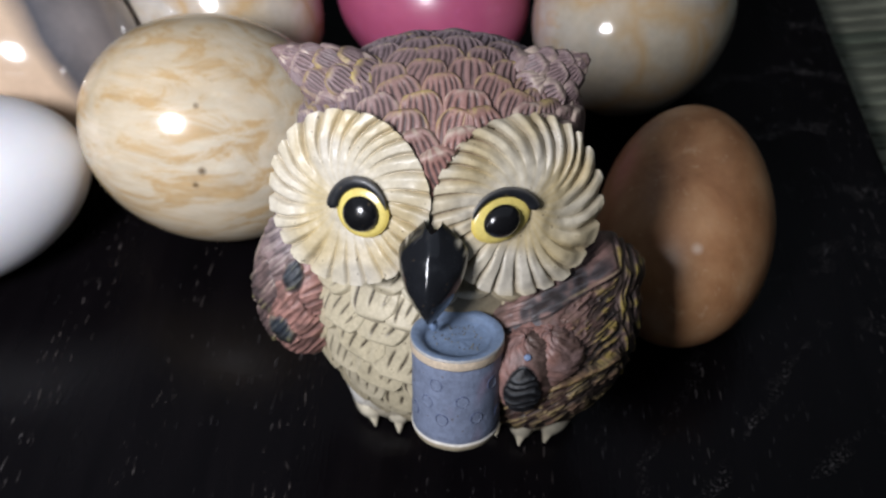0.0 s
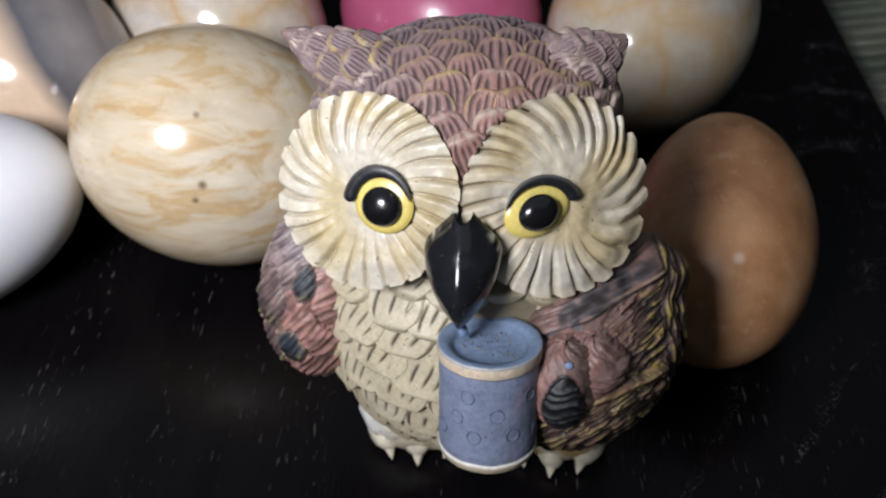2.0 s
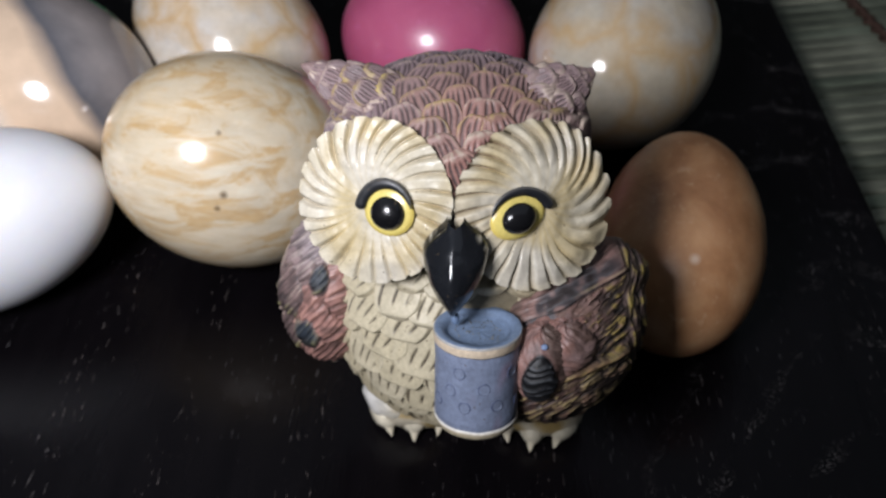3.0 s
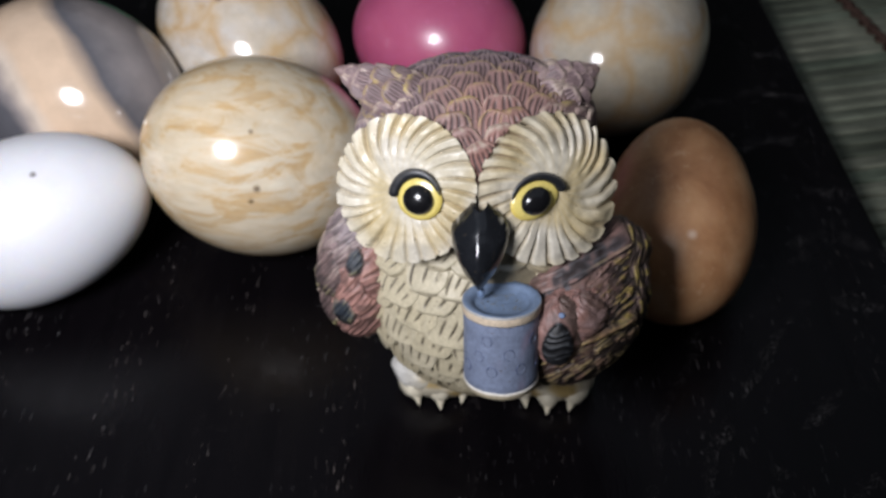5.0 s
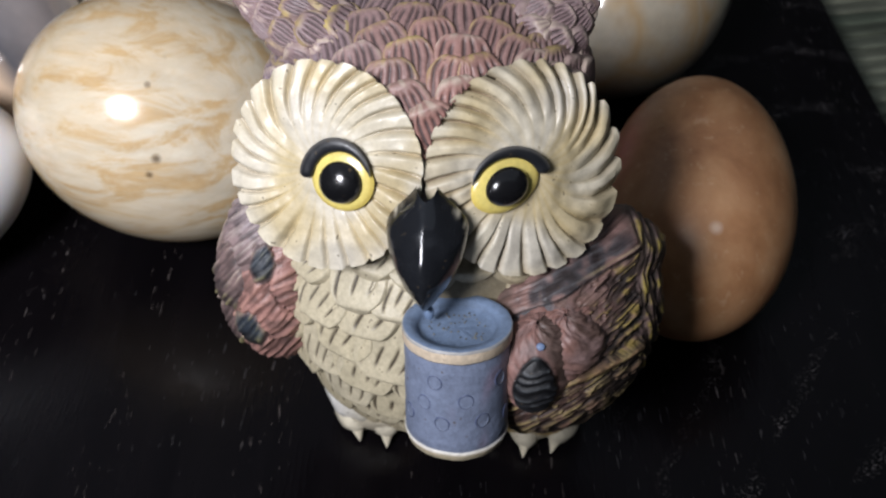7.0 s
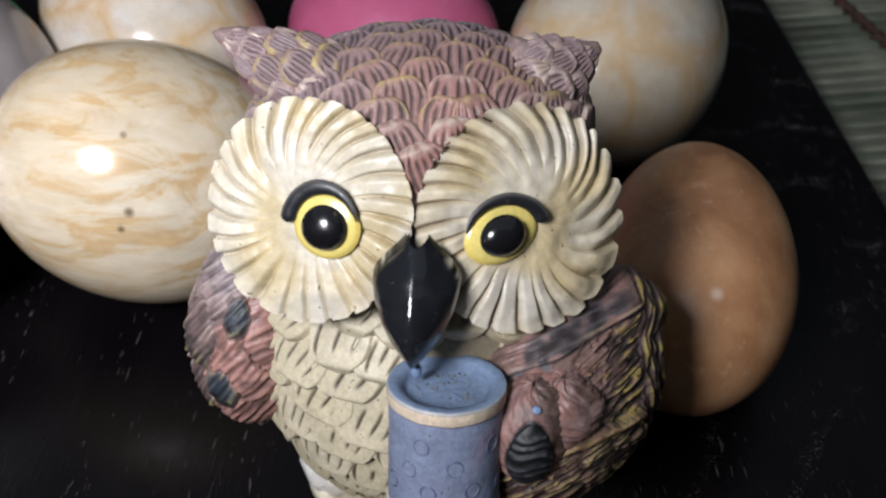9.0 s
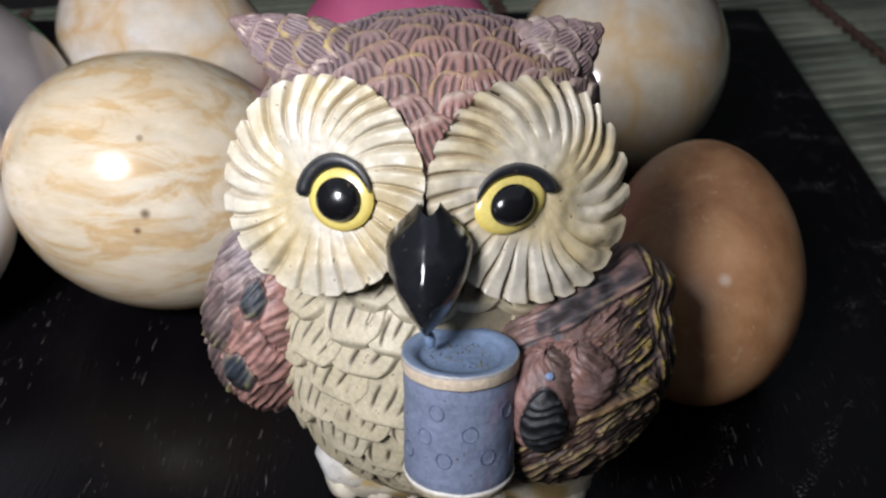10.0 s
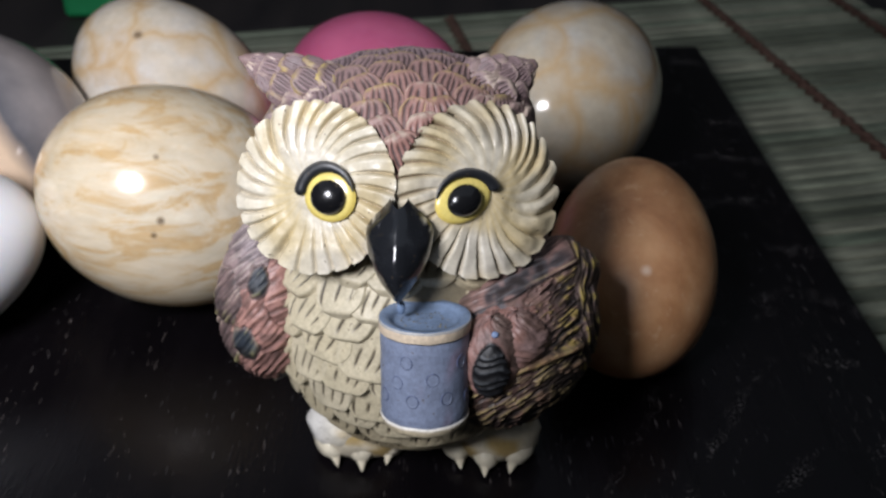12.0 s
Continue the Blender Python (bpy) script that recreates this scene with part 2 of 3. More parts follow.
lay_egg(-0.1275, 0.0500, 0.0328, 0.0236, 20, 13.7, lambda turn, spots: plain_stone("white_shell", [(0.3, (0.64, 0.64, 0.67)), (0.7, (0.71, 0.705, 0.72))], 50, 0.5, 0.0, (0.74, 0.74, 0.74), spots=spots), "plain matt white egg with a tiny grey speck", 0.08, ((-0.1191, 0.0426, 0.0462, 0.0008),))
lay_egg(-0.1340, 0.1048, 0.0375, 0.0305, -20, -10, lambda turn, spots: striped_stone(turn), "polished peach stone egg with blue-grey bands", 0.05)

# ---- the owl figurine: one moulded, hand-painted piece (built in millimetres) ----
def paint_material(name, rough, coat, grain):
    m, t, b = nodes_of(name, rough, 0.45, coat=coat)
    a = t.nodes.new("ShaderNodeAttribute")
    a.attribute_name = "paint"
    blot = ramp(t, noise_tex(t, coords(t), 170, 5, 0.65), [(0.3, g3(0.78)), (0.7, g3(1.08))])
    fine = ramp(t, noise_tex(t, coords(t), 1100, 4, 0.7), [(0.32, g3(0.80 if grain > 0.3 else 0.91)), (0.62, g3(1.06))])
    c = mix(t, 1.0, mix(t, 1.0, a.outputs["Color"], blot, "MULTIPLY"), fine, "MULTIPLY")
    specks = ramp(t, noise_tex(t, coords(t), 1100, 1, 0.4), [(0.735, g3(0)), (0.77, g3(0.7))])
    c = mix(t, specks, c, (0.07, 0.05, 0.03))
    t.links.new(c, b.inputs["Base Color"])
    r = ramp(t, noise_tex(t, coords(t), 320, 4), [(0.3, g3(max(rough - 0.1, 0.05))), (0.7, g3(rough + 0.12))])
    t.links.new(r, b.inputs["Roughness"])
    bump(t, b, noise_tex(t, coords(t), 900, 4), grain, 0.0004)
    return m


OWL_MATS = [paint_material("matt_painted_resin", 0.5, 0.0, 0.45), paint_material("satin_cream_paint", 0.4, 0.06, 0.12), paint_material("gloss_paint", 0.2, 0.35, 0.08)]
MATT, SATIN, GLOSS = 0, 1, 2
OV, OF, OM, OC = [], [], [], []
rng = random.Random(7)
CREAM, BUFF, DARKWASH = (0.56, 0.515, 0.415), (0.49, 0.425, 0.285), (0.045, 0.032, 0.02)
MAUVE, ROSE, GOLD = (0.25, 0.167, 0.156), (0.33, 0.165, 0.135), (0.40, 0.30, 0.085)
INK, BLUE, PALE_RIM = (0.011, 0.012, 0.0145), (0.188, 0.222, 0.312), (0.50, 0.40, 0.32)


def mixc(a, b, f):
    f = min(max(f, 0.0), 1.0)
    return tuple(x + (y - x) * f for x, y in zip(a, b))


def sstep(a, b, x):
    x = min(max((x - a) / (b - a), 0.0), 1.0)
    return x * x * (3 - 2 * x)


def tilted(yaw, up):
    return Vector((math.sin(radians(yaw)) * math.cos(radians(up)), -math.cos(radians(yaw)) * math.cos(radians(up)), math.sin(radians(up))))


# the two facial discs: middle, facing, radius
DISCS = [(Vector((-14.8, 1.3, 76.0)), tilted(-15.8, 27.3), 15.4), (Vector((15.6, 4.1, 74.5)), tilted(25.5, 28), 15.8)]
def behind_discs(p):
    """Keeps the head's own surface behind the facial discs."""
    for c, n, r in DISCS:
        d = n.dot(p - c)
        if d > -2.6 and (p - c - n * d).length < r * 0.97:
            p = p - n * (d + 2.6)
    return p


CLIP = [None]
def grid(fn, nu, nv, mat, wrap=False):
    """A patch of the figurine: fn(i / nu, j / nv) gives a place and a colour."""
    k = len(OV)
    cols = nu if wrap else nu + 1
    for j in range(nv + 1):
        for i in range(cols):
            p, c = fn(i / nu, j / nv)
            OV.append(tuple(CLIP[0](p) if CLIP[0] else p))
            OC.append(c)
    for j in range(nv):
        for i in range(nu):
            a, b = k + j * cols + i, k + j * cols + (i + 1) % cols
            OF.append((a, b, b + cols, a + cols))
            OM.append(mat)


def blob(centre, radii, turn, colour, mat=MATT, nu=40, nv=24, lumps=0.0, taper=0.0):
    """A lumpy ellipsoid; colour may be a function of the place."""
    m = Matrix.Translation(centre) @ turn.to_4x4()
    def fn(u, v):
        a, b = 2 * math.pi * u, math.pi * v
        d = Vector((math.sin(b) * math.cos(a), math.sin(b) * math.sin(a), math.cos(b)))
        s = 1 + lumps * noise.noise(d * 3 + Vector(centre))
        k = s * (1 - taper * d.x)
        p = m @ Vector((d.x * radii[0] * s, d.y * radii[1] * k, d.z * radii[2] * k))
        return p, (colour(p) if callable(colour) else colour)
    grid(fn, nu, nv, mat, True)


def feather(root, way, normal, length, width, base, wash, rim, cuts=4, lift=1.4, dome=0.7, slant=0.0, depth=0.45, span=(0.25, 0.86), rim_f=0.75, mat=MATT, curl=0.0, nu=22, nv=16, fine=0.38):
    """One carved feather: a rounded petal with cut strokes, painted darker in the cuts and paler on its rim."""
    root, n = Vector(root), Vector(normal).normalized()
    d = (Vector(way) - n * n.dot(Vector(way))).normalized()
    s = d.cross(n)
    ph = [rng.uniform(-0.05, 0.05) for _ in range(cuts)]
    ends = [(span[0] + rng.uniform(-0.07, 0.07), span[1] + rng.uniform(-0.09, 0.05)) for _ in range(cuts)]
    seed = Vector((rng.random() * 50, rng.random() * 50, 0))
    def fn(i, j):
        u, v = 2 * i - 1, 1 - (1 - j) ** 1.5
        w = (0.78 + 0.22 * sstep(0, 0.48, v)) if v < 0.48 else math.sqrt(max(1 - ((v - 0.48) / 0.52) ** 2, 0))
        w *= width / 2 * (1 + 0.06 * noise.noise(seed + Vector((3 * u, 4 * v, 0))))
        e = max(abs(u), math.sqrt(max((v - 0.3) / 0.7, 0)) if v > 0.3 else 0)
        h = lift * v + dome * (1 - u * u) * (1 - 0.3 * v) - (lift * v + dome + 0.9) * sstep(0.86, 1.0, max(abs(u), v)) ** 2 - curl * v * v
        g = 0.0
        for k in range(cuts):
            uk = (-1 + (2 * k + 1) / cuts) * 0.82 + ph[k] + slant * (v - 0.5)
            a, b = ends[k]
            g = max(g, math.exp(-((u - uk) * cuts / fine) ** 2) * sstep(a - 0.07, a + 0.07, v) * (1 - sstep(b - 0.08, b + 0.06, v)))
        h -= depth * g
        p = root + d * (length * v) + s * (u * w) + n * h
        f = 0.5 + 0.5 * noise.noise(seed + Vector((1.5 * u, 2 * v, 3)))
        c = base
        c = mixc(c, tuple(x * 0.8 for x in c), f * 0.5)
        c = mixc(c, rim, rim_f * sstep(0.74, 0.93, max(abs(u) * (1 - 0.4 * (v < 0.3)), v)) * (0.3 + 0.7 * sstep(0.3, 0.65, v)) * (0.25 + 1.0 * sstep(0.35, 0.65, 0.5 + 0.5 * noise.noise(seed + Vector((3.5 * u, 3 * v, 23))))))
        return p, mixc(c, wash, min(1.25 * g, 0.97))
    grid(fn, nu, nv, mat)


I3 = Matrix.Identity(3)
def rot(ax, deg):
    return Matrix.Rotation(radians(deg), 3, ax)


# body and belly
BC, BR = Vector((1, 21.8, 39.5)), Vector((30, 30, 33))
def on_body(az, el):
    """A point of the body and its normal; az 0 looks to the front, positive to +x."""
    a, e = radians(az), radians(el)
    d = Vector((math.sin(a) * math.cos(e), -math.cos(a) * math.cos(e), math.sin(e)))
    p = Vector((d.x * BR.x, d.y * BR.y, d.z * BR.z)) + BC
    return p, Vector((d.x / BR.x, d.y / BR.y, d.z / BR.z)).normalized()


def body_colour(p):
    return mixc(BUFF, DARKWASH, 0.6) if p.y < 10 and p.x < 14 else mixc(MAUVE, INK, 0.35)


blob(BC, BR, I3, body_colour, nu=64, nv=40, lumps=0.02)
DOWN = Vector((0, -0.15, -1))
for r, el in enumerate(range(52, -50, -10)):
    step = 19 if el > -25 else 15
    for c in range(-4, 5):
        az = c * step + (step / 2 if r % 2 else 0) - 3 + rng.uniform(-2.5, 2.5)
        if abs(az) > 62:
            continue
        p, n = on_body(az, el + rng.uniform(-1.8, 1.8))
        if el > 14 and abs(p.x - 5.7) < 8.5 and p.z < 64:
            continue
        # low feathers carry a brown wash; shade towards the right wing is painted in
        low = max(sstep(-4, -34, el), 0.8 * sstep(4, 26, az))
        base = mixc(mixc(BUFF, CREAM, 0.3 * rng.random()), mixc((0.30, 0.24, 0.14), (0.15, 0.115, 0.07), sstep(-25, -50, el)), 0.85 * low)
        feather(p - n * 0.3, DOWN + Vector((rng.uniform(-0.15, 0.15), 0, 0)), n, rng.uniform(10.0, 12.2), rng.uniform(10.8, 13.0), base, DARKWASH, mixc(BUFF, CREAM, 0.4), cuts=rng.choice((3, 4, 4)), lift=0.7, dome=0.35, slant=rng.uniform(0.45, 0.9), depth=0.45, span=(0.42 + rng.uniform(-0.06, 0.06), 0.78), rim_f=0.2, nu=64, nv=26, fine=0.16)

# feet with three clawed toes each
def foot(x, y, turn, big):
    t = rot("Z", turn)
    blob((x * 1.0 + 1.0, y + 3.6, 6.6), (12.6 * big, 9.0 * big, 9.0 * big), t, lambda p: mixc(CREAM, (0.36, 0.25, 0.09), 0.75 * sstep(-0.05, 0.35, noise.noise(p * 0.16)) + 0.2), SATIN, 36, 22, 0.06)
    for k, dx in enumerate((-7.3, 0, 7.3)):
        o = t @ Vector((dx, -1.0 - 1.5 * (k == 1), 0))
        blob((x + o.x, y + 3.2 + o.y, 3.6), (3.4, 6.0, 3.7), t @ rot("Z", -dx * 2.2), mixc(CREAM, BUFF, 0.3), SATIN, 20, 14, 0.12)
        tipd = t @ rot("Z", -dx * 2.2) @ Vector((0, -1, 0))
        start = Vector((x + o.x, y + 3.2 + o.y, 3.6)) + tipd * 3.6
        def claw(u, v, start=start, tipd=tipd):
            a = 2 * math.pi * u
            r = 1.9 * (1 - v) ** 0.8 + 0.05
            side = tipd.cross(Vector((0, 0, 1)))
            c = start + tipd * (3.4 * v) + Vector((0, 0, -2.3 * v * v - 0.5))
            return c + side * (r * math.cos(a)) + Vector((0, 0, r * math.sin(a))), mixc(CREAM, BUFF, 0.5)
        grid(claw, 14, 8, SATIN, True)


foot(-11.4, 12.2, 6, 0.92)
blob((-14.6, 15.4, 8.6), (8.6, 7.6, 6.4), rot("Y", -14), lambda p: mixc((0.60, 0.58, 0.54), mixc(CREAM, (0.36, 0.25, 0.09), 0.5 * sstep(-0.1, 0.3, noise.noise(p * 0.2))), sstep(-21, -14, p.x)), SATIN, 36, 22, 0.10)
foot(17.3, 11.8, -4, 0.84)

# left wing: short layered feathers
WL, WLR, WLT = Vector((-26.8, 15.6, 42.2)), Vector((10.8, 15.2, 18.4)), rot("Z", -12) @ rot("Y", 2)
blob(WL, WLR, WLT, mixc(MAUVE, INK, 0.3), nu=40, nv=28, lumps=0.04)
def on_blob(c, r, t, az, el):
    a, e = radians(az), radians(el)
    d = Vector((math.sin(a) * math.cos(e), -math.cos(a) * math.cos(e), math.sin(e)))
    return c + t @ Vector((d.x * r.x, d.y * r.y, d.z * r.z)), (t @ Vector((d.x / r.x, d.y / r.y, d.z / r.z))).normalized()


GREENISH = (0.42, 0.38, 0.17)
GREY = (0.27, 0.235, 0.25)
def strokes(q, w, seed, crisp=0.0):
    """Uneven carved strokes: 1 on a crest, 0 in a cut; crisp ones run clean and parallel."""
    a = q + 0.5 * noise.noise(Vector((q * 0.35, w * 1.5, seed))) + 0.35 * noise.noise(Vector((q * 0.8, w * 3.0, seed + 9)))
    cut_in = 0.5 + 0.5 * math.cos(2 * math.pi * a)
    loose = noise.noise(Vector((q * 1.15, w * 1.1, seed + 2))) + 0.5 * noise.noise(Vector((q * 2.3, w * 2.2, seed + 6)))
    fine = noise.noise(Vector((q * 2.6, w * 2.6, seed + 31)))
    k = 1 - crisp
    return min(max((0.38 - 0.12 * crisp) + (0.16 + 0.50 * crisp) * cut_in + (0.85 * k + 0.5 * crisp) * loose + 0.35 * k * fine, 0.0), 1.0)


def facing(p):
    """Where a point lies across and up the figurine, seen from the front and above."""
    return p.x, 0.6 * p.y + 0.8 * p.z


def carved(centre, radii, turn, lay, nu, nv, az0, az1):
    """A wing whose feathers are carved into one lump: lay(az, el) gives the relief in millimetres and the paint."""
    def fn(u, v):
        az, el = az0 + (az1 - az0) * u, 88 - 176 * v
        h, c = lay(az, el)
        p, n = on_blob(centre, radii, turn, az, el)
        return p + n * h, c
    grid(fn, nu, nv, MATT)


# each: middle az, el, half spans, lean of the strokes, paint
LEFT = [(11, 38, 13, 12, 0.7, "ink"), (-34, 22, 27, 19, 0.9, "green"), (-3, -4, 15, 13, 1.0, "ink"), (38, 34, 20, 26, 0.3, "rose"), (18, 14, 40, 24, 0.9, "rose"), (-36, -10, 26, 20, 0.9, "green"), (22, -14, 40, 24, 0.8, "rose"), (-30, 58, 70, 26, 0.5, "grey"), (-70, 0, 34, 40, 0.9, "green"), (-14, -40, 44, 20, 0.8, "rose"), (26, -48, 40, 22, 0.4, "ink"), (-10, -64, 60, 18, 0.4, "rose")]
def left_lay(az, el):
    for k, (a0, e0, ra, re, lean, kind) in enumerate(LEFT):
        x, y = (az - a0) / ra, (el - e0) / re
        d = math.hypot(x, y) + (0.34 if kind == "ink" else 0.16) * noise.noise(Vector((az * 0.09, el * 0.09, k)))
        if d < 1:
            px, pw = facing(on_blob(WL, WLR, WLT, az, el)[0])
            slope = radians(24 + 26 * lean)
            r = strokes((px * math.sin(slope) - pw * math.cos(slope)) / 1.05 + 0.5 * x * y, (px + pw) * 0.09, k * 3.3, 0.3)
            h = 1.0 - 0.07 * k + 0.6 * (1 - d * d) + 0.35 * sstep(0.3, -0.8, y) - 0.7 * (1 - r) - 0.4 * sstep(0.9, 1.0, d)
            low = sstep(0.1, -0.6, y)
            if kind == "grey":
                c, crest = mixc(GREY, MAUVE, 0.4 + 0.4 * low), mixc(GREY, PALE_RIM, 0.5)
            elif kind == "green":
                c, crest = mixc(MAUVE, INK, 0.25 + 0.5 * low), mixc(PALE_RIM, GREENISH, low)
            elif kind == "ink":
                c, crest = mixc((0.03, 0.038, 0.05), INK, low), mixc((0.10, 0.105, 0.10), GREENISH, 0.6 * low + 0.5 * sstep(0.1, 0.5, noise.noise(Vector((az * 0.1, el * 0.1, 3)))))
            else:
                c, crest = mixc(ROSE, MAUVE, 0.5 * (0.5 + 0.5 * noise.noise(Vector((az * 0.05, el * 0.05, 8))))), mixc(ROSE, (0.46, 0.25, 0.20), 0.7)
            if kind == "ink":
                fade = sstep(0.6, 1.0, d)
                c, crest = mixc(c, MAUVE, 0.8 * fade), mixc(crest, mixc(ROSE, GREENISH, 0.4), 0.8 * fade)
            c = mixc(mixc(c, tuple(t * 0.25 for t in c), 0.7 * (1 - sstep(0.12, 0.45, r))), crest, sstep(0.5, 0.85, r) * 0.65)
            c = mixc(c, (0.03, 0.026, 0.026), 0.5 * sstep(0.1, 0.5, noise.noise(Vector((px * 0.5, pw * 0.5, 77)))))
            return h, mixc(c, INK, 0.25 * sstep(0.93, 1.0, d))
    return -0.3, mixc(MAUVE, INK, 0.75)


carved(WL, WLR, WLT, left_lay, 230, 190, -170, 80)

# right wing: a raised arm reaching round to the can, with long gold-brushed feathers
AC, AR, AT = Vector((22.8, 5.0, 41.6)), Vector((13.4, 20.5, 17.4)), rot("Z", -33)
BARK = (0.085, 0.06, 0.048)
HC, HR, HT = Vector((17.5, -9.4, 48.4)), Vector((6.2, 7.4, 8.5)), rot("Z", -25)
def hand_lay(az, el):
    """Rose skin round one black oval feather with level ridges."""
    d = math.hypot((az - 29) / 31, (el - 3) / 43) + 0.05 * noise.noise(Vector((az * 0.06, el * 0.06, 35)))
    if d < 1:
        rib = 0.5 + 0.5 * math.cos(2 * math.pi * (el / 11.5 + 0.05 * (az / 20) ** 2 + 0.75 * noise.noise(Vector((az * 0.035, el * 0.05, 36)))))
        worn = sstep(0.0, 0.35, noise.noise(Vector((az * 0.06, el * 0.12, 37)))) * sstep(0.5, 0.9, rib)
        return 0.5 * (1 - d ** 4) + 0.28 * rib - 0.5 * sstep(0.9, 1.0, d), mixc(mixc((0.006, 0.006, 0.007), (0.016, 0.017, 0.020), rib), (0.075, 0.08, 0.085), 0.7 * worn)
    r = strokes(el / 13 + az / 30, az * 0.03, 60)
    c = mixc(mixc(ROSE, MAUVE, 0.5 + 0.5 * noise.noise(Vector((az * 0.04, el * 0.05, 30)))), BARK, 0.1 + 0.7 * sstep(46, 76, az + 0.3 * el))
    c = mixc(c, INK, 0.8 * sstep(1.12, 1.0, d))
    return 0.35 * noise.noise(Vector((az * 0.035, el * 0.05, 33))) - 0.25 * (1 - r), mixc(c, tuple(x * 0.4 for x in c), 0.5 * (1 - sstep(0.1, 0.45, r)))


carved(HC, HR, HT, hand_lay, 220, 150, -180, 180)
carved(Vector((20.5, -6.4, 51.0)), Vector((7.6, 7.0, 5.6)), rot("Z", -30) @ rot("Y", 14), lambda az, el: (0.5 * noise.noise(Vector((az * 0.03, el * 0.05, 38))) - 0.4 * (1 - strokes(el / 11 + az / 26, az * 0.03, 64)), mixc(mixc(ROSE, BARK, 0.3 + 0.5 * sstep(20, 80, az)), MAUVE, 0.3 + noise.noise(Vector((az * 0.04, el * 0.05, 39))))), 140, 90, -180, 180)
SLATE = (0.10, 0.105, 0.12)
SUN_GOLD = (0.52, 0.40, 0.06)
def right_lay(az, el):
    """Overlapping plumes: slate shoulder, rosy middle, dark gold-barbed lower plume, and a band of upright strokes behind."""
    px, pw = facing(on_blob(AC, AR, AT, az, el)[0])
    wob = noise.noise(Vector((px * 0.22, pw * 0.22, 2)))
    big = noise.noise(Vector((px * 0.28, pw * 0.28, 44)))
    mid = noise.noise(Vector((px * 0.6, pw * 0.6, 47)))
    upper = pw - (41.0 + 0.53 * (px - 17) + 0.7 * wob)
    lower = pw - (30.6 + 0.37 * (px - 21) + 0.7 * wob)
    band = sstep(-0.7, 0.7, px - (34.0 - 0.010 * max(pw - 33, 0) ** 2 + 1.2 * noise.noise(Vector((pw * 0.35, 0, 5)))))
    bump_up = 2.2 * sstep(26, 31, px) * sstep(45, 49, pw)
    if upper > 0:
        r = strokes((pw - 0.5 * px) / 0.95, (px + 0.5 * pw) * 0.12, 20, 0.3)
        r += (0.5 - r) * 0.5 * sstep(-0.3, 0.1, big)
        patch = sstep(1.15, 0.7, math.hypot((px - 23) / 8.5, (upper - 2.0) / 2.3) + 0.4 * mid)
        c = mixc(mixc(mixc(ROSE, MAUVE, 0.5), BARK, 0.3 + 0.4 * sstep(-0.1, 0.3, big)), mixc(INK, SLATE, 0.3 + 0.7 * mid), 0.85 * patch)
        crest = mixc(mixc(mixc(MAUVE, PALE_RIM, 0.2), BARK, 0.35), (0.12, 0.12, 0.125), patch)
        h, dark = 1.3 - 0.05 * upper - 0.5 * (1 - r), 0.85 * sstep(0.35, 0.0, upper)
        c = mixc(c, mixc(PALE_RIM, GOLD, 0.5), 0.6 * sstep(0.9, 0.6, upper) * sstep(0.3, 0.5, upper) * sstep(22, 27, px))
    elif lower > 0:
        slope = radians(40)
        along = px * math.cos(slope) + pw * math.sin(slope)
        r = strokes((pw * math.cos(slope) - px * math.sin(slope)) / 0.85, along * 0.24 + 0.5 * mid, 30, 0.1)
        soft = sstep(26, 21, px + 3 * mid)
        r += (0.52 - r) * 0.65 * soft
        outer = sstep(26, 31, px + 2.5 * mid)
        c = mixc(mixc(mixc(ROSE, MAUVE, 0.4 + big), BARK, 0.42 + 0.5 * sstep(-0.1, 0.25, mid)), mixc(BARK, INK, 0.6 * outer), 0.9 * outer + 0.5 * sstep(5, 2, lower))
        c = mixc(c, SLATE, 0.8 * sstep(21, 18, px + 2 * mid) * sstep(-5, -1, upper))
        gilt = sstep(1.0, 0.4, math.hypot((px - 27) / 2.6, (pw - 41) / 1.8)) + 0.7 * outer * sstep(-0.3, 0.1, mid)
        crest = mixc(mixc(mixc(ROSE, PALE_RIM, 0.25), BARK, 0.25), mixc(GOLD, SUN_GOLD, 0.6), gilt)
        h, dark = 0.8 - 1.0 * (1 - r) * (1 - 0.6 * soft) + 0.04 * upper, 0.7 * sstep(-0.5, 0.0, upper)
    else:
        slope = radians(35)
        along = px * math.cos(slope) + pw * math.sin(slope)
        r = strokes((pw * math.cos(slope) - px * math.sin(slope)) / 0.75, along * 0.21 + 0.3 * mid, 50, 0.12)
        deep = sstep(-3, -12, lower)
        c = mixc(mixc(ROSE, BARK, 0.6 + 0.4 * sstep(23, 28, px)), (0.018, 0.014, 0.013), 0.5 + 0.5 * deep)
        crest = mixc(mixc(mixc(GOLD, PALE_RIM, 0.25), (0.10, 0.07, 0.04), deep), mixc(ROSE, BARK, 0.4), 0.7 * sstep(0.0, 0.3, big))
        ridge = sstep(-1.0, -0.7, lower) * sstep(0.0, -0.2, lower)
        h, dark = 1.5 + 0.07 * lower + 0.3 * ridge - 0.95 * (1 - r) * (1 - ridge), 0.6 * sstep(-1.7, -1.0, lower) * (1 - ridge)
        c = mixc(c, mixc(ROSE, GOLD, 0.4 + 0.6 * sstep(-0.1, 0.2, big)), 0.85 * ridge)
    if band > 0:
        r2 = strokes((px + 0.22 * pw) / 0.85, pw * 0.17 + 0.3 * mid, 40, 0.05)
        h += (1.0 - 0.9 * (1 - r2) - h) * band
        r += (r2 - r) * band
        c = mixc(c, mixc(BARK, MAUVE, 0.5 * sstep(0.0, 0.3, big)), band)
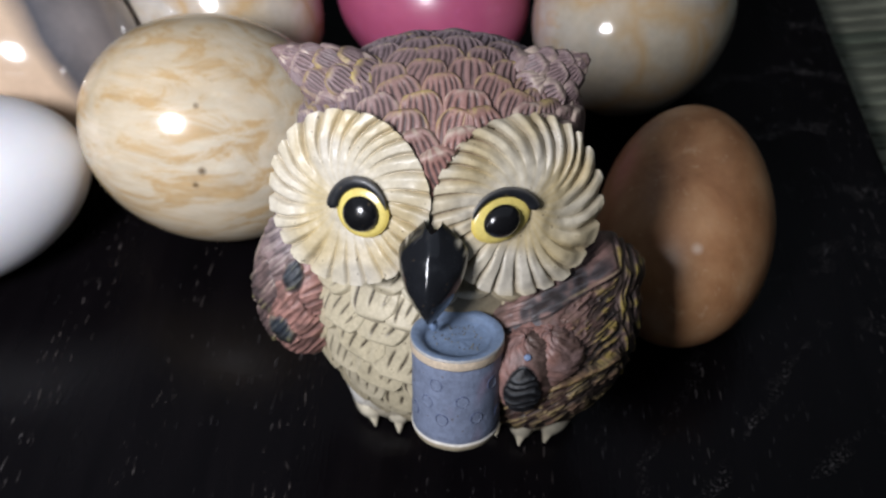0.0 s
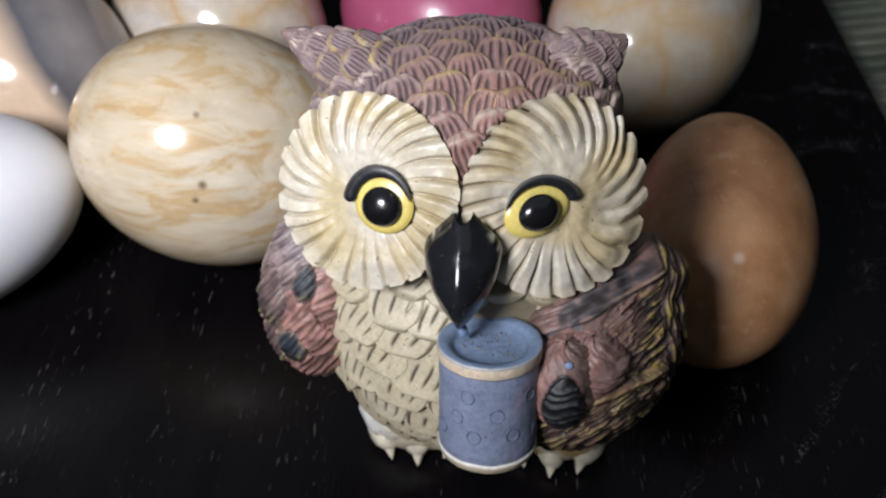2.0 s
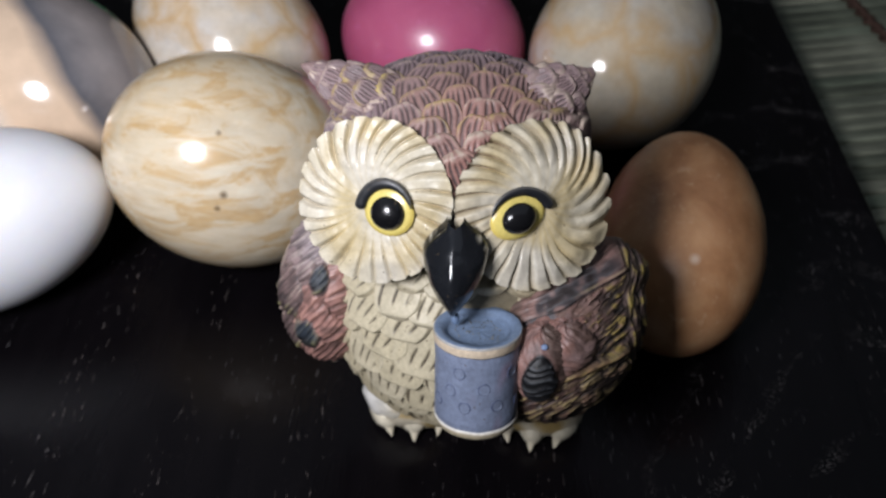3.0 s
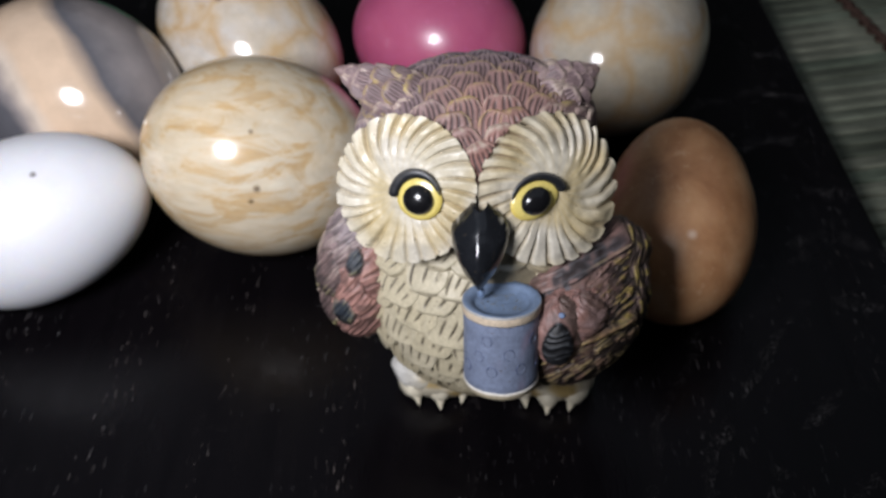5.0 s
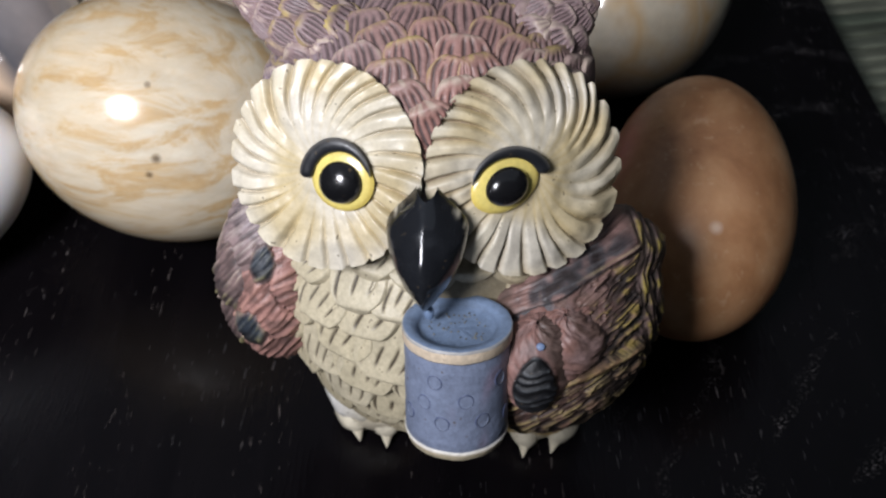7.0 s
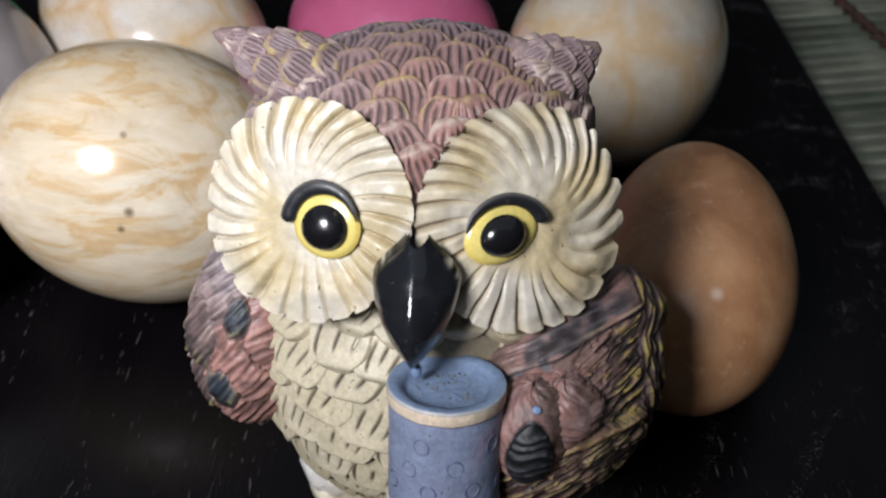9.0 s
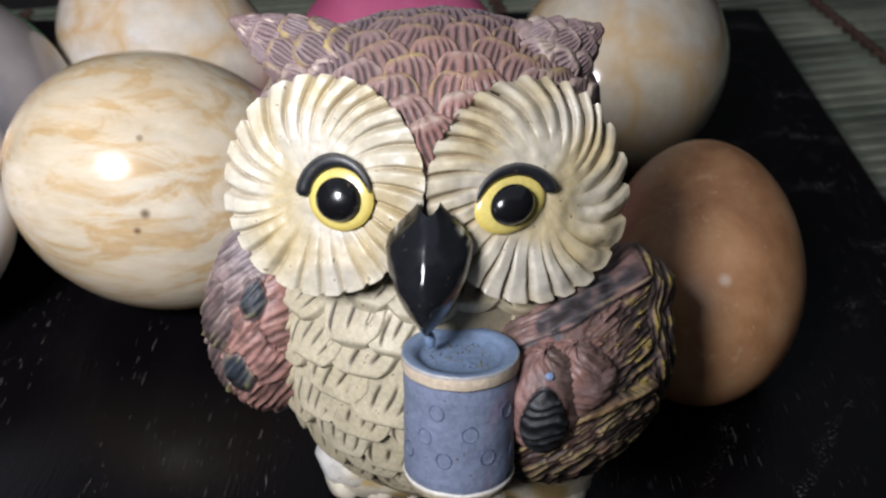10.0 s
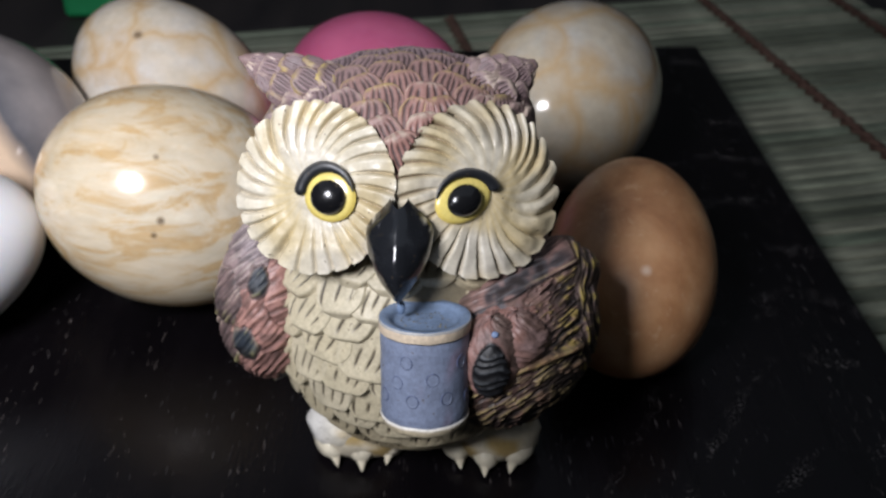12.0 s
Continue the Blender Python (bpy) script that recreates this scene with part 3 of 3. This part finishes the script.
        crest = mixc(crest, mixc(MAUVE, mixc(GOLD, SUN_GOLD, 0.3), sstep(-0.25, 0.2, mid)), band)
        dark *= 1 - band
    strong = max(sstep(0.5, -1.0, lower), 0.75 * band, sstep(27, 31, px) * sstep(0.5, -0.5, upper))
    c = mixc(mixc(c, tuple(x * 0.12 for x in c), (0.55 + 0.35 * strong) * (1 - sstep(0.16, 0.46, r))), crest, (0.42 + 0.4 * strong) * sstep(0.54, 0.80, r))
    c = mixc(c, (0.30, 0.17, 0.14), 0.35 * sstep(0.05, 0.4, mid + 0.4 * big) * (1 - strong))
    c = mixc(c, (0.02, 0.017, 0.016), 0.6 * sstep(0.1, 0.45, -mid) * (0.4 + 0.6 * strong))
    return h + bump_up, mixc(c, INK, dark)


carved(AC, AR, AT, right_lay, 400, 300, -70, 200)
dot, _ = on_blob(HC, HR, HT, 38, 58)
blob(dot, (0.65, 0.6, 0.35), rot("X", 35), (0.22, 0.30, 0.48), MATT, 12, 8)

# head with scale feathers and two ear tufts
CLIP[0] = behind_discs
HDC, HDR, HDT = Vector((-0.8, 22.5, 74.0)), Vector((26, 22, 16.6)), rot("Z", 9)
blob((0, 25.5, 65), (26.0, 20.5, 19), rot("Z", 9), mixc(MAUVE, INK, 0.4), nu=48, nv=30)
blob(HDC, HDR, HDT, mixc(MAUVE, INK, 0.3), nu=64, nv=40)
def head_feather(p, n, way, size=1.0, mid=0.0, top=0.0, lift=0.55, rim_f=0.6, curl=0.3, gild=0.25):
    base = mixc(mixc(MAUVE, ROSE, mid), (0.22, 0.17, 0.19), top)
    rim = mixc(PALE_RIM, GOLD, 0.85 if rng.random() < gild else 0.0)
    feather(p - n * 0.5, way, n, 8.2 * size, 8.3 * size * rng.uniform(0.92, 1.12), base, mixc(MAUVE, INK, 0.72), rim, cuts=rng.choice((5, 6, 6)), lift=lift, dome=0.6, slant=rng.uniform(-0.2, 0.4), depth=0.5, span=(0.12, 0.78), rim_f=rim_f * rng.uniform(0.9, 1.4), nu=40, nv=22, fine=0.30, curl=curl)


for r in range(14):
    phi = 16 + 10.8 * r
    for c in range(-6, 7):
        a = c * 16.5 + (8.25 if r % 2 else 0) + 2 + rng.uniform(-1.5, 1.5)
        if abs(a) > 76:
            continue
        def spot(f):
            d = Vector((math.sin(radians(a)), -math.cos(radians(a)) * math.cos(radians(f)), math.cos(radians(a)) * math.sin(radians(f))))
            return HDC + HDT @ Vector((d.x * HDR.x, d.y * HDR.y, d.z * HDR.z)), (HDT @ Vector((d.x / HDR.x, d.y / HDR.y, d.z / HDR.z))).normalized()
        (p, n), (q, _) = spot(phi), spot(phi + 3)
        if p.z < 84 and p.y < 10 and abs(p.x - 0.9) > 11:
            continue
        head_feather(p, n, (q - p) + Vector((rng.uniform(-0.35, 0.35), 0, 0)), 1.0, max(0, 1 - abs(a - 8) / 45) * (1 - r / 10), max(sstep(4, 9, r), 0.8 * sstep(-14, -45, a)), gild=0.8 * sstep(0.5, 3, r) * sstep(9, 6, r))


def ear(base, tip, thick):
    base, tip = Vector(base), Vector(tip)
    ax = tip - base
    t = ax.to_track_quat("X", "Z").to_matrix()
    c, r = base + ax * 0.42, Vector((ax.length * 0.60, thick, thick * 0.95))
    blob(c, r, t, mixc(MAUVE, INK, 0.1), nu=36, nv=22, lumps=0.08, taper=0.55)
    for k, along in enumerate((-0.7, -0.35, 0.0, 0.32, 0.6)):
        for ang in range(-100, 251, 58):
            ar = radians(ang + 29 * (k % 2))
            rr = math.sqrt(1 - along * along)
            d = Vector((along, rr * math.cos(ar), rr * math.sin(ar)))
            kk = 1 - 0.55 * along
            p = c + t @ Vector((d.x * r.x, d.y * r.y * kk, d.z * r.z * kk))
            n = (t @ Vector((d.x / r.x, d.y / r.y, d.z / r.z))).normalized()
            head_feather(p, n, ax, 0.78 - 0.08 * k, 0.2, 0.45, 0.3, 0.6, 1.5 - 0.15 * k, 0.2)


ear((-12, 21, 82.6), (-30.2, 22.8, 91.2), 5.6)
ear((12, 24.5, 81.0), (24.6, 29.5, 88.0), 6.0)

CLIP[0] = None
# facial discs: swirled rays, dished towards the eye
def disc(centre, normal, R, n_rays, swirl, peak, hook, bend, seed, colour_shift):
    """hook: how sharply the rays crest into pointed teeth; peak: the direction in which they swirl most."""
    nrm = Vector(normal).normalized()
    side = Vector((0, 0, 1)).cross(nrm).normalized()
    up = nrm.cross(side)
    c0 = Vector(centre)
    sign = 1 if nrm.x > 0 else -1
    offs = [noise.noise(Vector((k * 1.7, seed, 0))) for k in range(n_rays)]
    def fn(u, v):
        rr = 0.03 + 0.97 * v
        th0 = 2 * math.pi * u
        turn = u * n_rays + 0.24 * math.sin(3 * th0 + seed) + 0.09 * math.sin(7 * th0 + 2 * seed)
        k = int(math.floor(turn)) % n_rays
        f = turn - math.floor(turn)
        lean = 0.5 + 0.5 * math.cos(th0 - radians(peak))
        amp = sstep(0.40 + 0.08 * offs[k], 0.86, rr) * (0.72 + 0.25 * lean + 0.25 * offs[(k * 7) % n_rays])
        sharp = hook * lean
        g = f if sign > 0 else 1 - f
        rise = 0.26 + 0.46 * sharp
        ray = sstep(0.0, rise, g) * (1 - 0.18 * sstep(rise, 0.92, g)) * (1 - sstep(0.84 + 0.06 * sharp, 1.0, g))
        cut = math.exp(-(min(f, 1 - f) / 0.085) ** 2)
        th = th0 + 0.05 * noise.noise(Vector((math.cos(th0) * 3, math.sin(th0) * 3, seed))) + swirl * (0.12 + 0.88 * lean) * max(rr - 0.3, 0) ** 1.4 - swirl * 0.15 * lean
        edge = R * (1 + (0.030 + 0.05 * sharp * g) * (ray - 0.65) * sstep(0.6, 1.0, rr) + 0.020 * offs[k]) * rr
        h = (1.2 + 0.1 * sharp) * (1 + 0.45 * offs[k]) * amp * (ray - 0.5) * (1 - 0.3 * sstep(0.85, 1.0, rr)) - 0.4 * amp * cut
        h += 0.4 * sstep(0.55, 0.15, rr) - 0.8 * sstep(0.7, 1.0, rr)
        x, y = edge * math.cos(th), edge * math.sin(th)
        h -= bend * max(x * sign, 0) ** 2 / R
        h += 0.45 * noise.noise(Vector((x * 0.22, y * 0.22, seed))) + 0.2 * noise.noise(Vector((x * 0.6, y * 0.6, seed + 4)))
        p = c0 + side * x + up * y + nrm * h
        c = mixc(mixc(CREAM, (0.56, 0.535, 0.49), 0.6 * sstep(-0.1, 0.4, noise.noise(p * 0.09 + Vector((seed, 9, 0))))), (0.47, 0.37, 0.19), 0.15 + 0.6 * sstep(-0.2, 0.5, noise.noise(p * 0.12 + Vector((seed, 0, 0)))) + 0.2 * (1 - ray))
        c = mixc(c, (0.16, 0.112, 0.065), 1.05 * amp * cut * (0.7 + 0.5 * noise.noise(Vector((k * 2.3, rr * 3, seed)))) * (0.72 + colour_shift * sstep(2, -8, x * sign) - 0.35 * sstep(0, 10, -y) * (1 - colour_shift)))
        return p, c
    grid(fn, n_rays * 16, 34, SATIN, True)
    # the thick rim behind
    def rim(u, v):
        q, _ = fn(u, 1.0)
        inner = c0 + (q - c0) * (1 - 0.10 * v)
        return inner - nrm * (6.5 * sstep(0, 1, v) + 0.01), mixc(CREAM, DARKWASH, 0.25 + 0.5 * v)
    grid(rim, n_rays * 16, 5, SATIN, True)
    return c0, nrm, side, up


def eye(frame_of, at, r_iris, r_pupil, squash, tilt, brow_side):
    c0, nrm, side, up = frame_of
    x0, y0 = at
    def dome(r, height, off, col, mat, px=0.0, py=0.0, sq=1.0):
        def fn(u, v):
            a, q = 2 * math.pi * u, v
            x, y = r * q * math.cos(a), r * q * math.sin(a) * sq
            ca, sa = math.cos(radians(tilt)), math.sin(radians(tilt))
            h = off + height * math.sqrt(max(1 - q * q, 0))
            cc = col(q, a) if callable(col) else col
            return c0 + side * (x0 + px + x * ca - y * sa) + up * (y0 + py + x * sa + y * ca) + nrm * h, cc
        grid(fn, 40, 14, mat, True)
    yellow = (0.66, 0.54, 0.16)
    dome(r_iris, 1.0, 0.7, lambda q, a: mixc(yellow, (0.55, 0.40, 0.08), 0.6 * sstep(0.8, 1.0, q)), GLOSS, sq=squash)
    dome(r_pupil, 1.9, 2.0, (0.007, 0.007, 0.008), GLOSS, 0.15 if brow_side < 0 else -0.25, -0.1, sq=0.96 if brow_side < 0 else 0.84)
    # the raised black brow over the eye
    def brow(u, v):
        out = v if brow_side < 0 else 1 - v
        a = radians(tilt + (24 + 166 * v if brow_side < 0 else -10 + 160 * v))
        th = (0.35 + 0.75 * sstep(0.0, 0.6, out)) * (1 - 0.6 * sstep(0.965, 1.0, out)) * (0.3 + 0.7 * sstep(0, 0.12, out))
        b = 2 * math.pi * u
        rr = r_iris - 0.25 + 0.75 * sstep(0.0, 0.6, out) + th * math.cos(b)
        x, y = rr * math.cos(a), rr * math.sin(a) * (squash + 0.06)
        return c0 + side * (x0 + x) + up * (y0 + y) + nrm * (1.5 + 0.6 * th * math.sin(b)), mixc(INK, (0.10, 0.095, 0.09), sstep(0.3, 0.95, math.cos(b)))
    grid(brow, 16, 40, SATIN, True)


fl = disc(DISCS[0][0], DISCS[0][1], DISCS[0][2], 27, -0.6, 115, 0.35, 0.06, 2.0, 0.1)
fr = disc(DISCS[1][0], DISCS[1][1], DISCS[1][2], 26, 0.95, 35, 1.0, 0.16, 5.0, 0.9)
eye(fl, (4.0, -0.85), 4.9, 3.2, 0.92, -4, -1)
eye(fr, (-4.5, -0.7), 5.5, 3.3, 0.72, 14, 1)

# beak
def beak(u, v):
    a = math.pi * u
    cy = -4.0 - 9.8 * math.sin(math.pi * min(v * 0.80 + 0.02, 1)) ** 0.6 - 1.0 * v
    cz = 76.4 - 15.8 * v
    w = 5.9 * (0.22 + 0.78 * sstep(-0.05, 0.38, v)) * (1 - 0.9 * max((v - 0.36) / 0.64, 0) ** 2.1)
    back = -3.0 - 6.6 * v ** 1.5
    t = 0.55 * math.sin(a) ** 0.8 + 0.45 * (1 - abs(math.cos(a)) ** 1.3)
    p = Vector((1.2 - w * math.cos(a), back + (cy - back) * t, cz + 0.6 * (1 - t)))
    chip = sstep(0.1, 0.3, noise.noise(Vector((p.x * 1.3, p.z * 1.3, 5)))) * sstep(0.30, 0.08, t) * sstep(0.75, 0.5, v) * sstep(0.14, 0.24, v)
    p += Vector((0, -0.25, 0.1)) * noise.noise(p * 0.45)
    return p, mixc(INK, CREAM, chip)
grid(beak, 36, 36, GLOSS)
blob((1.5, -10.4, 59.0), (0.8, 0.8, 1.5), I3, (0.17, 0.24, 0.37), GLOSS, 14, 10)

# the blue can
can_up = Vector((0, math.sin(radians(15)), math.cos(radians(15))))
can_x = Vector((1, 0, 0))
can_f = can_up.cross(can_x)
can_top = Vector((5.7, -10.6, 57.6))
BANDC, LID = (0.66, 0.54, 0.40), (0.19, 0.26, 0.385)
profile = [(0, -1.1, LID), (3, -1.1, LID), (5.4, -1.15, LID), (5.9, -0.9, mixc(LID, INK, 0.3)), (6.3, -0.25, LID), (7.2, -0.1, LID), (7.95, 0.0, LID), (8.12, -0.08, mixc(BLUE, CREAM, 0.7)), (8.2, -0.3, mixc(BLUE, CREAM, 0.35)), (8.2, -0.55, BANDC), (8.2, -1.9, BANDC), (8.12, -2.1, BANDC), (7.82, -2.2, mixc(BLUE, INK, 0.5)), (7.85, -2.5, BLUE)]
profile += [(7.9 + 0.05 * math.sin(k), -2.5 - 15.4 * k / 16, BLUE) for k in range(1, 17)]
profile += [(7.8, -18.1, mixc(BLUE, INK, 0.4)), (8.0, -18.25, (0.75, 0.72, 0.66)), (8.05, -18.6, (0.72, 0.66, 0.56)), (7.95, -18.9, mixc(BANDC, BUFF, 0.7)), (7.7, -19.8, mixc(BANDC, BUFF, 0.9)), (7.0, -20.4, BUFF), (0, -20.5, BUFF)]
def can(u, v):
    k = v * (len(profile) - 1)
    r, h, c = profile[int(round(k))]
    a = 2 * math.pi * u
    wob = 1 + 0.006 * noise.noise(Vector((math.cos(a) * 2, math.sin(a) * 2, h * 0.4)))
    p = can_top + can_x * (r * wob * math.cos(a)) + can_f * (r * wob * math.sin(a)) + can_up * (h + 0.12 * noise.noise(Vector((math.cos(a) * 3, math.sin(a) * 3, r))))
    if c == BLUE:
        f = noise.noise(Vector((p.x * 0.25, p.z * 0.14, 4)))
        c = mixc(BLUE, (0.30, 0.20, 0.27), 0.55 * sstep(0.25, 0.6, f))
    return p, c
grid(can, 72, len(profile) - 1, MATT, True)
for ang, h in ((14, -8.9), (-20, -5.9), (-33, -10.0), (-12, -13.1), (33, -12.8), (57, -6.6), (74, -14), (-58, -13.4), (98, -9)):
    out = can_x * math.sin(radians(ang)) + Vector((0, -can_up.z, can_up.y)) * math.cos(radians(ang))
    tang = can_up.cross(out)
    c = can_top + can_up * h
    def ring(u, v, out=out, tang=tang, c=c):
        b, q = 2 * math.pi * u, 2 * math.pi * v
        rr = 1.06 + 0.14 * math.cos(q)
        x, y = rr * math.cos(b), rr * math.sin(b) * 1.1
        sink = 7.9 - math.sqrt(7.9 ** 2 - x * x)
        return c + out * (7.86 - sink + 0.14 * math.sin(q)) + tang * x + can_up * y, (0.075, 0.095, 0.18) if math.cos(q) > -0.2 else mixc(BLUE, INK, 0.25)
    grid(ring, 26, 6, MATT, True)
# grit stuck in the lid
for k in range(46):
    a, r = rng.uniform(0, 6.28), 4.6 * math.sqrt(rng.random())
    c = can_top + can_x * (r * math.cos(a) + 0.4) + can_f * (r * math.sin(a)) + can_up * -1.05
    blob(c, (0.16, 0.16, 0.1), I3, mixc((0.05, 0.05, 0.045), (0.25, 0.22, 0.14), rng.random()), MATT, 6, 4)

owl_mesh = bpy.data.meshes.new("owl_figurine")
owl_mesh.from_pydata([(x / 1000, y / 1000, z / 1000) for x, y, z in OV], [], OF)
for m in OWL_MATS:
    owl_mesh.materials.append(m)
owl_mesh.polygons.foreach_set("use_smooth", [True] * len(OF))
owl_mesh.polygons.foreach_set("material_index", OM)
col = owl_mesh.attributes.new("paint", "FLOAT_COLOR", "POINT")
col.data.foreach_set("color", [x for c in OC for x in (*c, 1.0)])
owl_mesh.update()
bm = bmesh.new()
bm.from_mesh(owl_mesh)
bmesh.ops.recalc_face_normals(bm, faces=bm.faces)
bm.to_mesh(owl_mesh)
bm.free()
tagged(new("owl_figurine", owl_mesh), "hand-painted resin owl figurine with cream facial discs, holding a blue can", "figurine")

# ---- table, mat and what stands behind ----
def dark_table():
    m, t, b = nodes_of("dark_table", 0.55, 0.3)
    c = ramp(t, noise_tex(t, coords(t, (1, 0.15, 1)), 60, 6), [(0.3, (0.010, 0.008, 0.009)), (0.7, (0.024, 0.019, 0.018))])
    t.links.new(c, b.inputs["Base Color"])
    return m


table = new("table", box_mesh("table", 2.4, 1.8, 0.03, dark_table(), 0.004))
tagged(table, "plain dark table top under the mat", "table", kind="structure")
table.location = (0, 0.3, -0.0332)

# plain walls close the dim room round the table; its faint light falls in from above
def wall_paint():
    m, t, b = nodes_of("dim_wall_paint", 0.8, 0.2)
    c = ramp(t, noise_tex(t, coords(t), 9, 5), [(0.3, (0.30, 0.29, 0.27)), (0.7, (0.36, 0.35, 0.33))])
    t.links.new(c, b.inputs["Base Color"])
    bump(t, b, noise_tex(t, coords(t), 160, 4), 0.15, 0.001)
    return m


wall_mat = wall_paint()
for name, x, y, sx, sy in (("wall_north", 0, 1.23, 2.5, 0.06), ("wall_south", 0, -0.63, 2.5, 0.06), ("wall_east", 1.22, 0.3, 0.04, 1.798), ("wall_west", -1.22, 0.3, 0.04, 1.798)):
    wall = new(name, box_mesh(name, sx, sy, 1.0, wall_mat, 0.002))
    wall.location = (x, y, 0.451)
    tagged(wall, "plain grey painted wall round the table", "wall", kind="structure")

MAT_TURN = pose(0, 0, 0, 0, 0, 14)
def slat_material():
    """Dyed bamboo: grey-green, streaked along the slat, each slat a shade of its own."""
    m, t, b = nodes_of("green_bamboo", 0.6, 0.3)
    o = t.nodes.new("ShaderNodeObjectInfo")
    shade = ramp(t, o.outputs["Random"], [(0.0, (0.10, 0.11, 0.078)), (0.4, (0.185, 0.20, 0.147)), (0.75, (0.25, 0.25, 0.185)), (1.0, (0.115, 0.15, 0.105))])
    add = t.nodes.new("ShaderNodeVectorMath")
    add.operation = "ADD"
    t.links.new(coords(t, (0.06, 1, 1)), add.inputs[0])
    sc = t.nodes.new("ShaderNodeVectorMath")
    sc.operation = "SCALE"
    sc.inputs[0].default_value = (3.1, 7.7, 1.3)
    t.links.new(o.outputs["Random"], sc.inputs["Scale"])
    t.links.new(sc.outputs[0], add.inputs[1])
    streak = ramp(t, noise_tex(t, add.outputs[0], 420, 5, 0.65), [(0.3, g3(0.6)), (0.7, g3(1.25))])
    blot = ramp(t, noise_tex(t, coords(t, (0.5, 1, 1)), 75, 4, 0.65), [(0.32, g3(0.6)), (0.68, g3(1.3))])
    t.links.new(mix(t, 1.0, mix(t, 1.0, shade, streak, "MULTIPLY"), blot, "MULTIPLY"), b.inputs["Base Color"])
    bump(t, b, noise_tex(t, add.outputs[0], 500, 4), 0.4, 0.0005)
    return m


def cord_material():
    m, t, b = nodes_of("brown_cord", 0.9, 0.15)
    c = ramp(t, noise_tex(t, coords(t), 500, 4), [(0.3, (0.03, 0.016, 0.012)), (0.7, (0.11, 0.065, 0.05))])
    t.links.new(c, b.inputs["Base Color"])
    return m


mat_thing = empty_thing("slatted_mat", (0, 0, -0.0182), "green bamboo slat mat tied with brown cords, under the board", "mat")
mat_thing.matrix_world = Matrix.Translation((0, 0, -0.0182)) @ MAT_TURN
U0, U1, V0, V1 = -0.50, 0.285, -0.42, 0.316
slat_w = 0.0072
slat_me = box_mesh("slat", U1 - U0, slat_w - 0.0007, 0.0034, slat_material(), 0.0011)
v = V0
while v < V1:
    s = new("slat", slat_me)
    s.parent = mat_thing
    s.matrix_local = pose((U0 + U1) / 2 + rng.uniform(-0.002, 0.002), v + slat_w / 2, 0.0017 + rng.uniform(-0.0002, 0.0002), rng.uniform(-2, 2), 0, rng.uniform(-0.06, 0.06))
    v += slat_w


def cord_mesh():
    """Two strands wound round each other, lapping over slat after slat."""
    verts, faces = [], []
    n, seg = 620, 7
    for strand in (0, math.pi):
        k0 = len(verts)
        for i in range(n + 1):
            y = V0 + (V1 - V0) * i / n
            a = 2 * math.pi * (y - V0) / (2 * slat_w) + strand
            cx, cz = 0.0014 * math.cos(a), 0.0038 + 0.0009 * math.sin(a)
            for j in range(seg):
                b = 2 * math.pi * j / seg
                fuzz = 1 + 0.25 * noise.noise(Vector((i * 0.7, j, strand)))
                verts.append((cx + 0.0017 * fuzz * math.cos(b), y, cz + 0.0011 * fuzz * math.sin(b)))
        for i in range(n):
            for j in range(seg):
                q = (j + 1) % seg
                faces.append((k0 + i * seg + j, k0 + i * seg + q, k0 + (i + 1) * seg + q, k0 + (i + 1) * seg + j))
    return mesh_from("cord", verts, faces, [cord_material()])


cord_me = cord_mesh()
for u in (0.270, 0.204, 0.138, 0.072, 0.006, -0.060, -0.126, -0.192, -0.258):
    c = new("cord", cord_me)
    c.parent = mat_thing
    c.matrix_local = pose(u, 0, 0)

# a small green box on the table behind the mat
gm, gt, gb = nodes_of("green_plastic", 0.4, 0.4)
gt.links.new(ramp(gt, noise_tex(gt, coords(gt), 80, 4), [(0.3, (0.008, 0.15, 0.05)), (0.7, (0.012, 0.20, 0.07))]), gb.inputs["Base Color"])
im, it, ib = nodes_of("black_print", 0.6, 0.3)
ib.inputs["Base Color"].default_value = (0.012, 0.02, 0.014, 1)
green = new("green_box", box_mesh("green_box", 0.046, 0.03, 0.038, gm, 0.003))
tagged(green, "small bright green plastic box with a dark printed mark", "box")
green.matrix_world = pose(-0.181, 0.345, 0.0009, 0, 0, 6)
mark = new("printed_mark", box_mesh("printed_mark", 0.009, 0.0006, 0.006, im, 0.0002))
mark.parent = green
mark.matrix_local = pose(-0.007, -0.0152, 0.001)

# depth of field of a close-up lens
cam.data.dof.use_dof = True
cam.data.dof.focus_distance, cam.data.dof.aperture_fstop = 0.152, 36
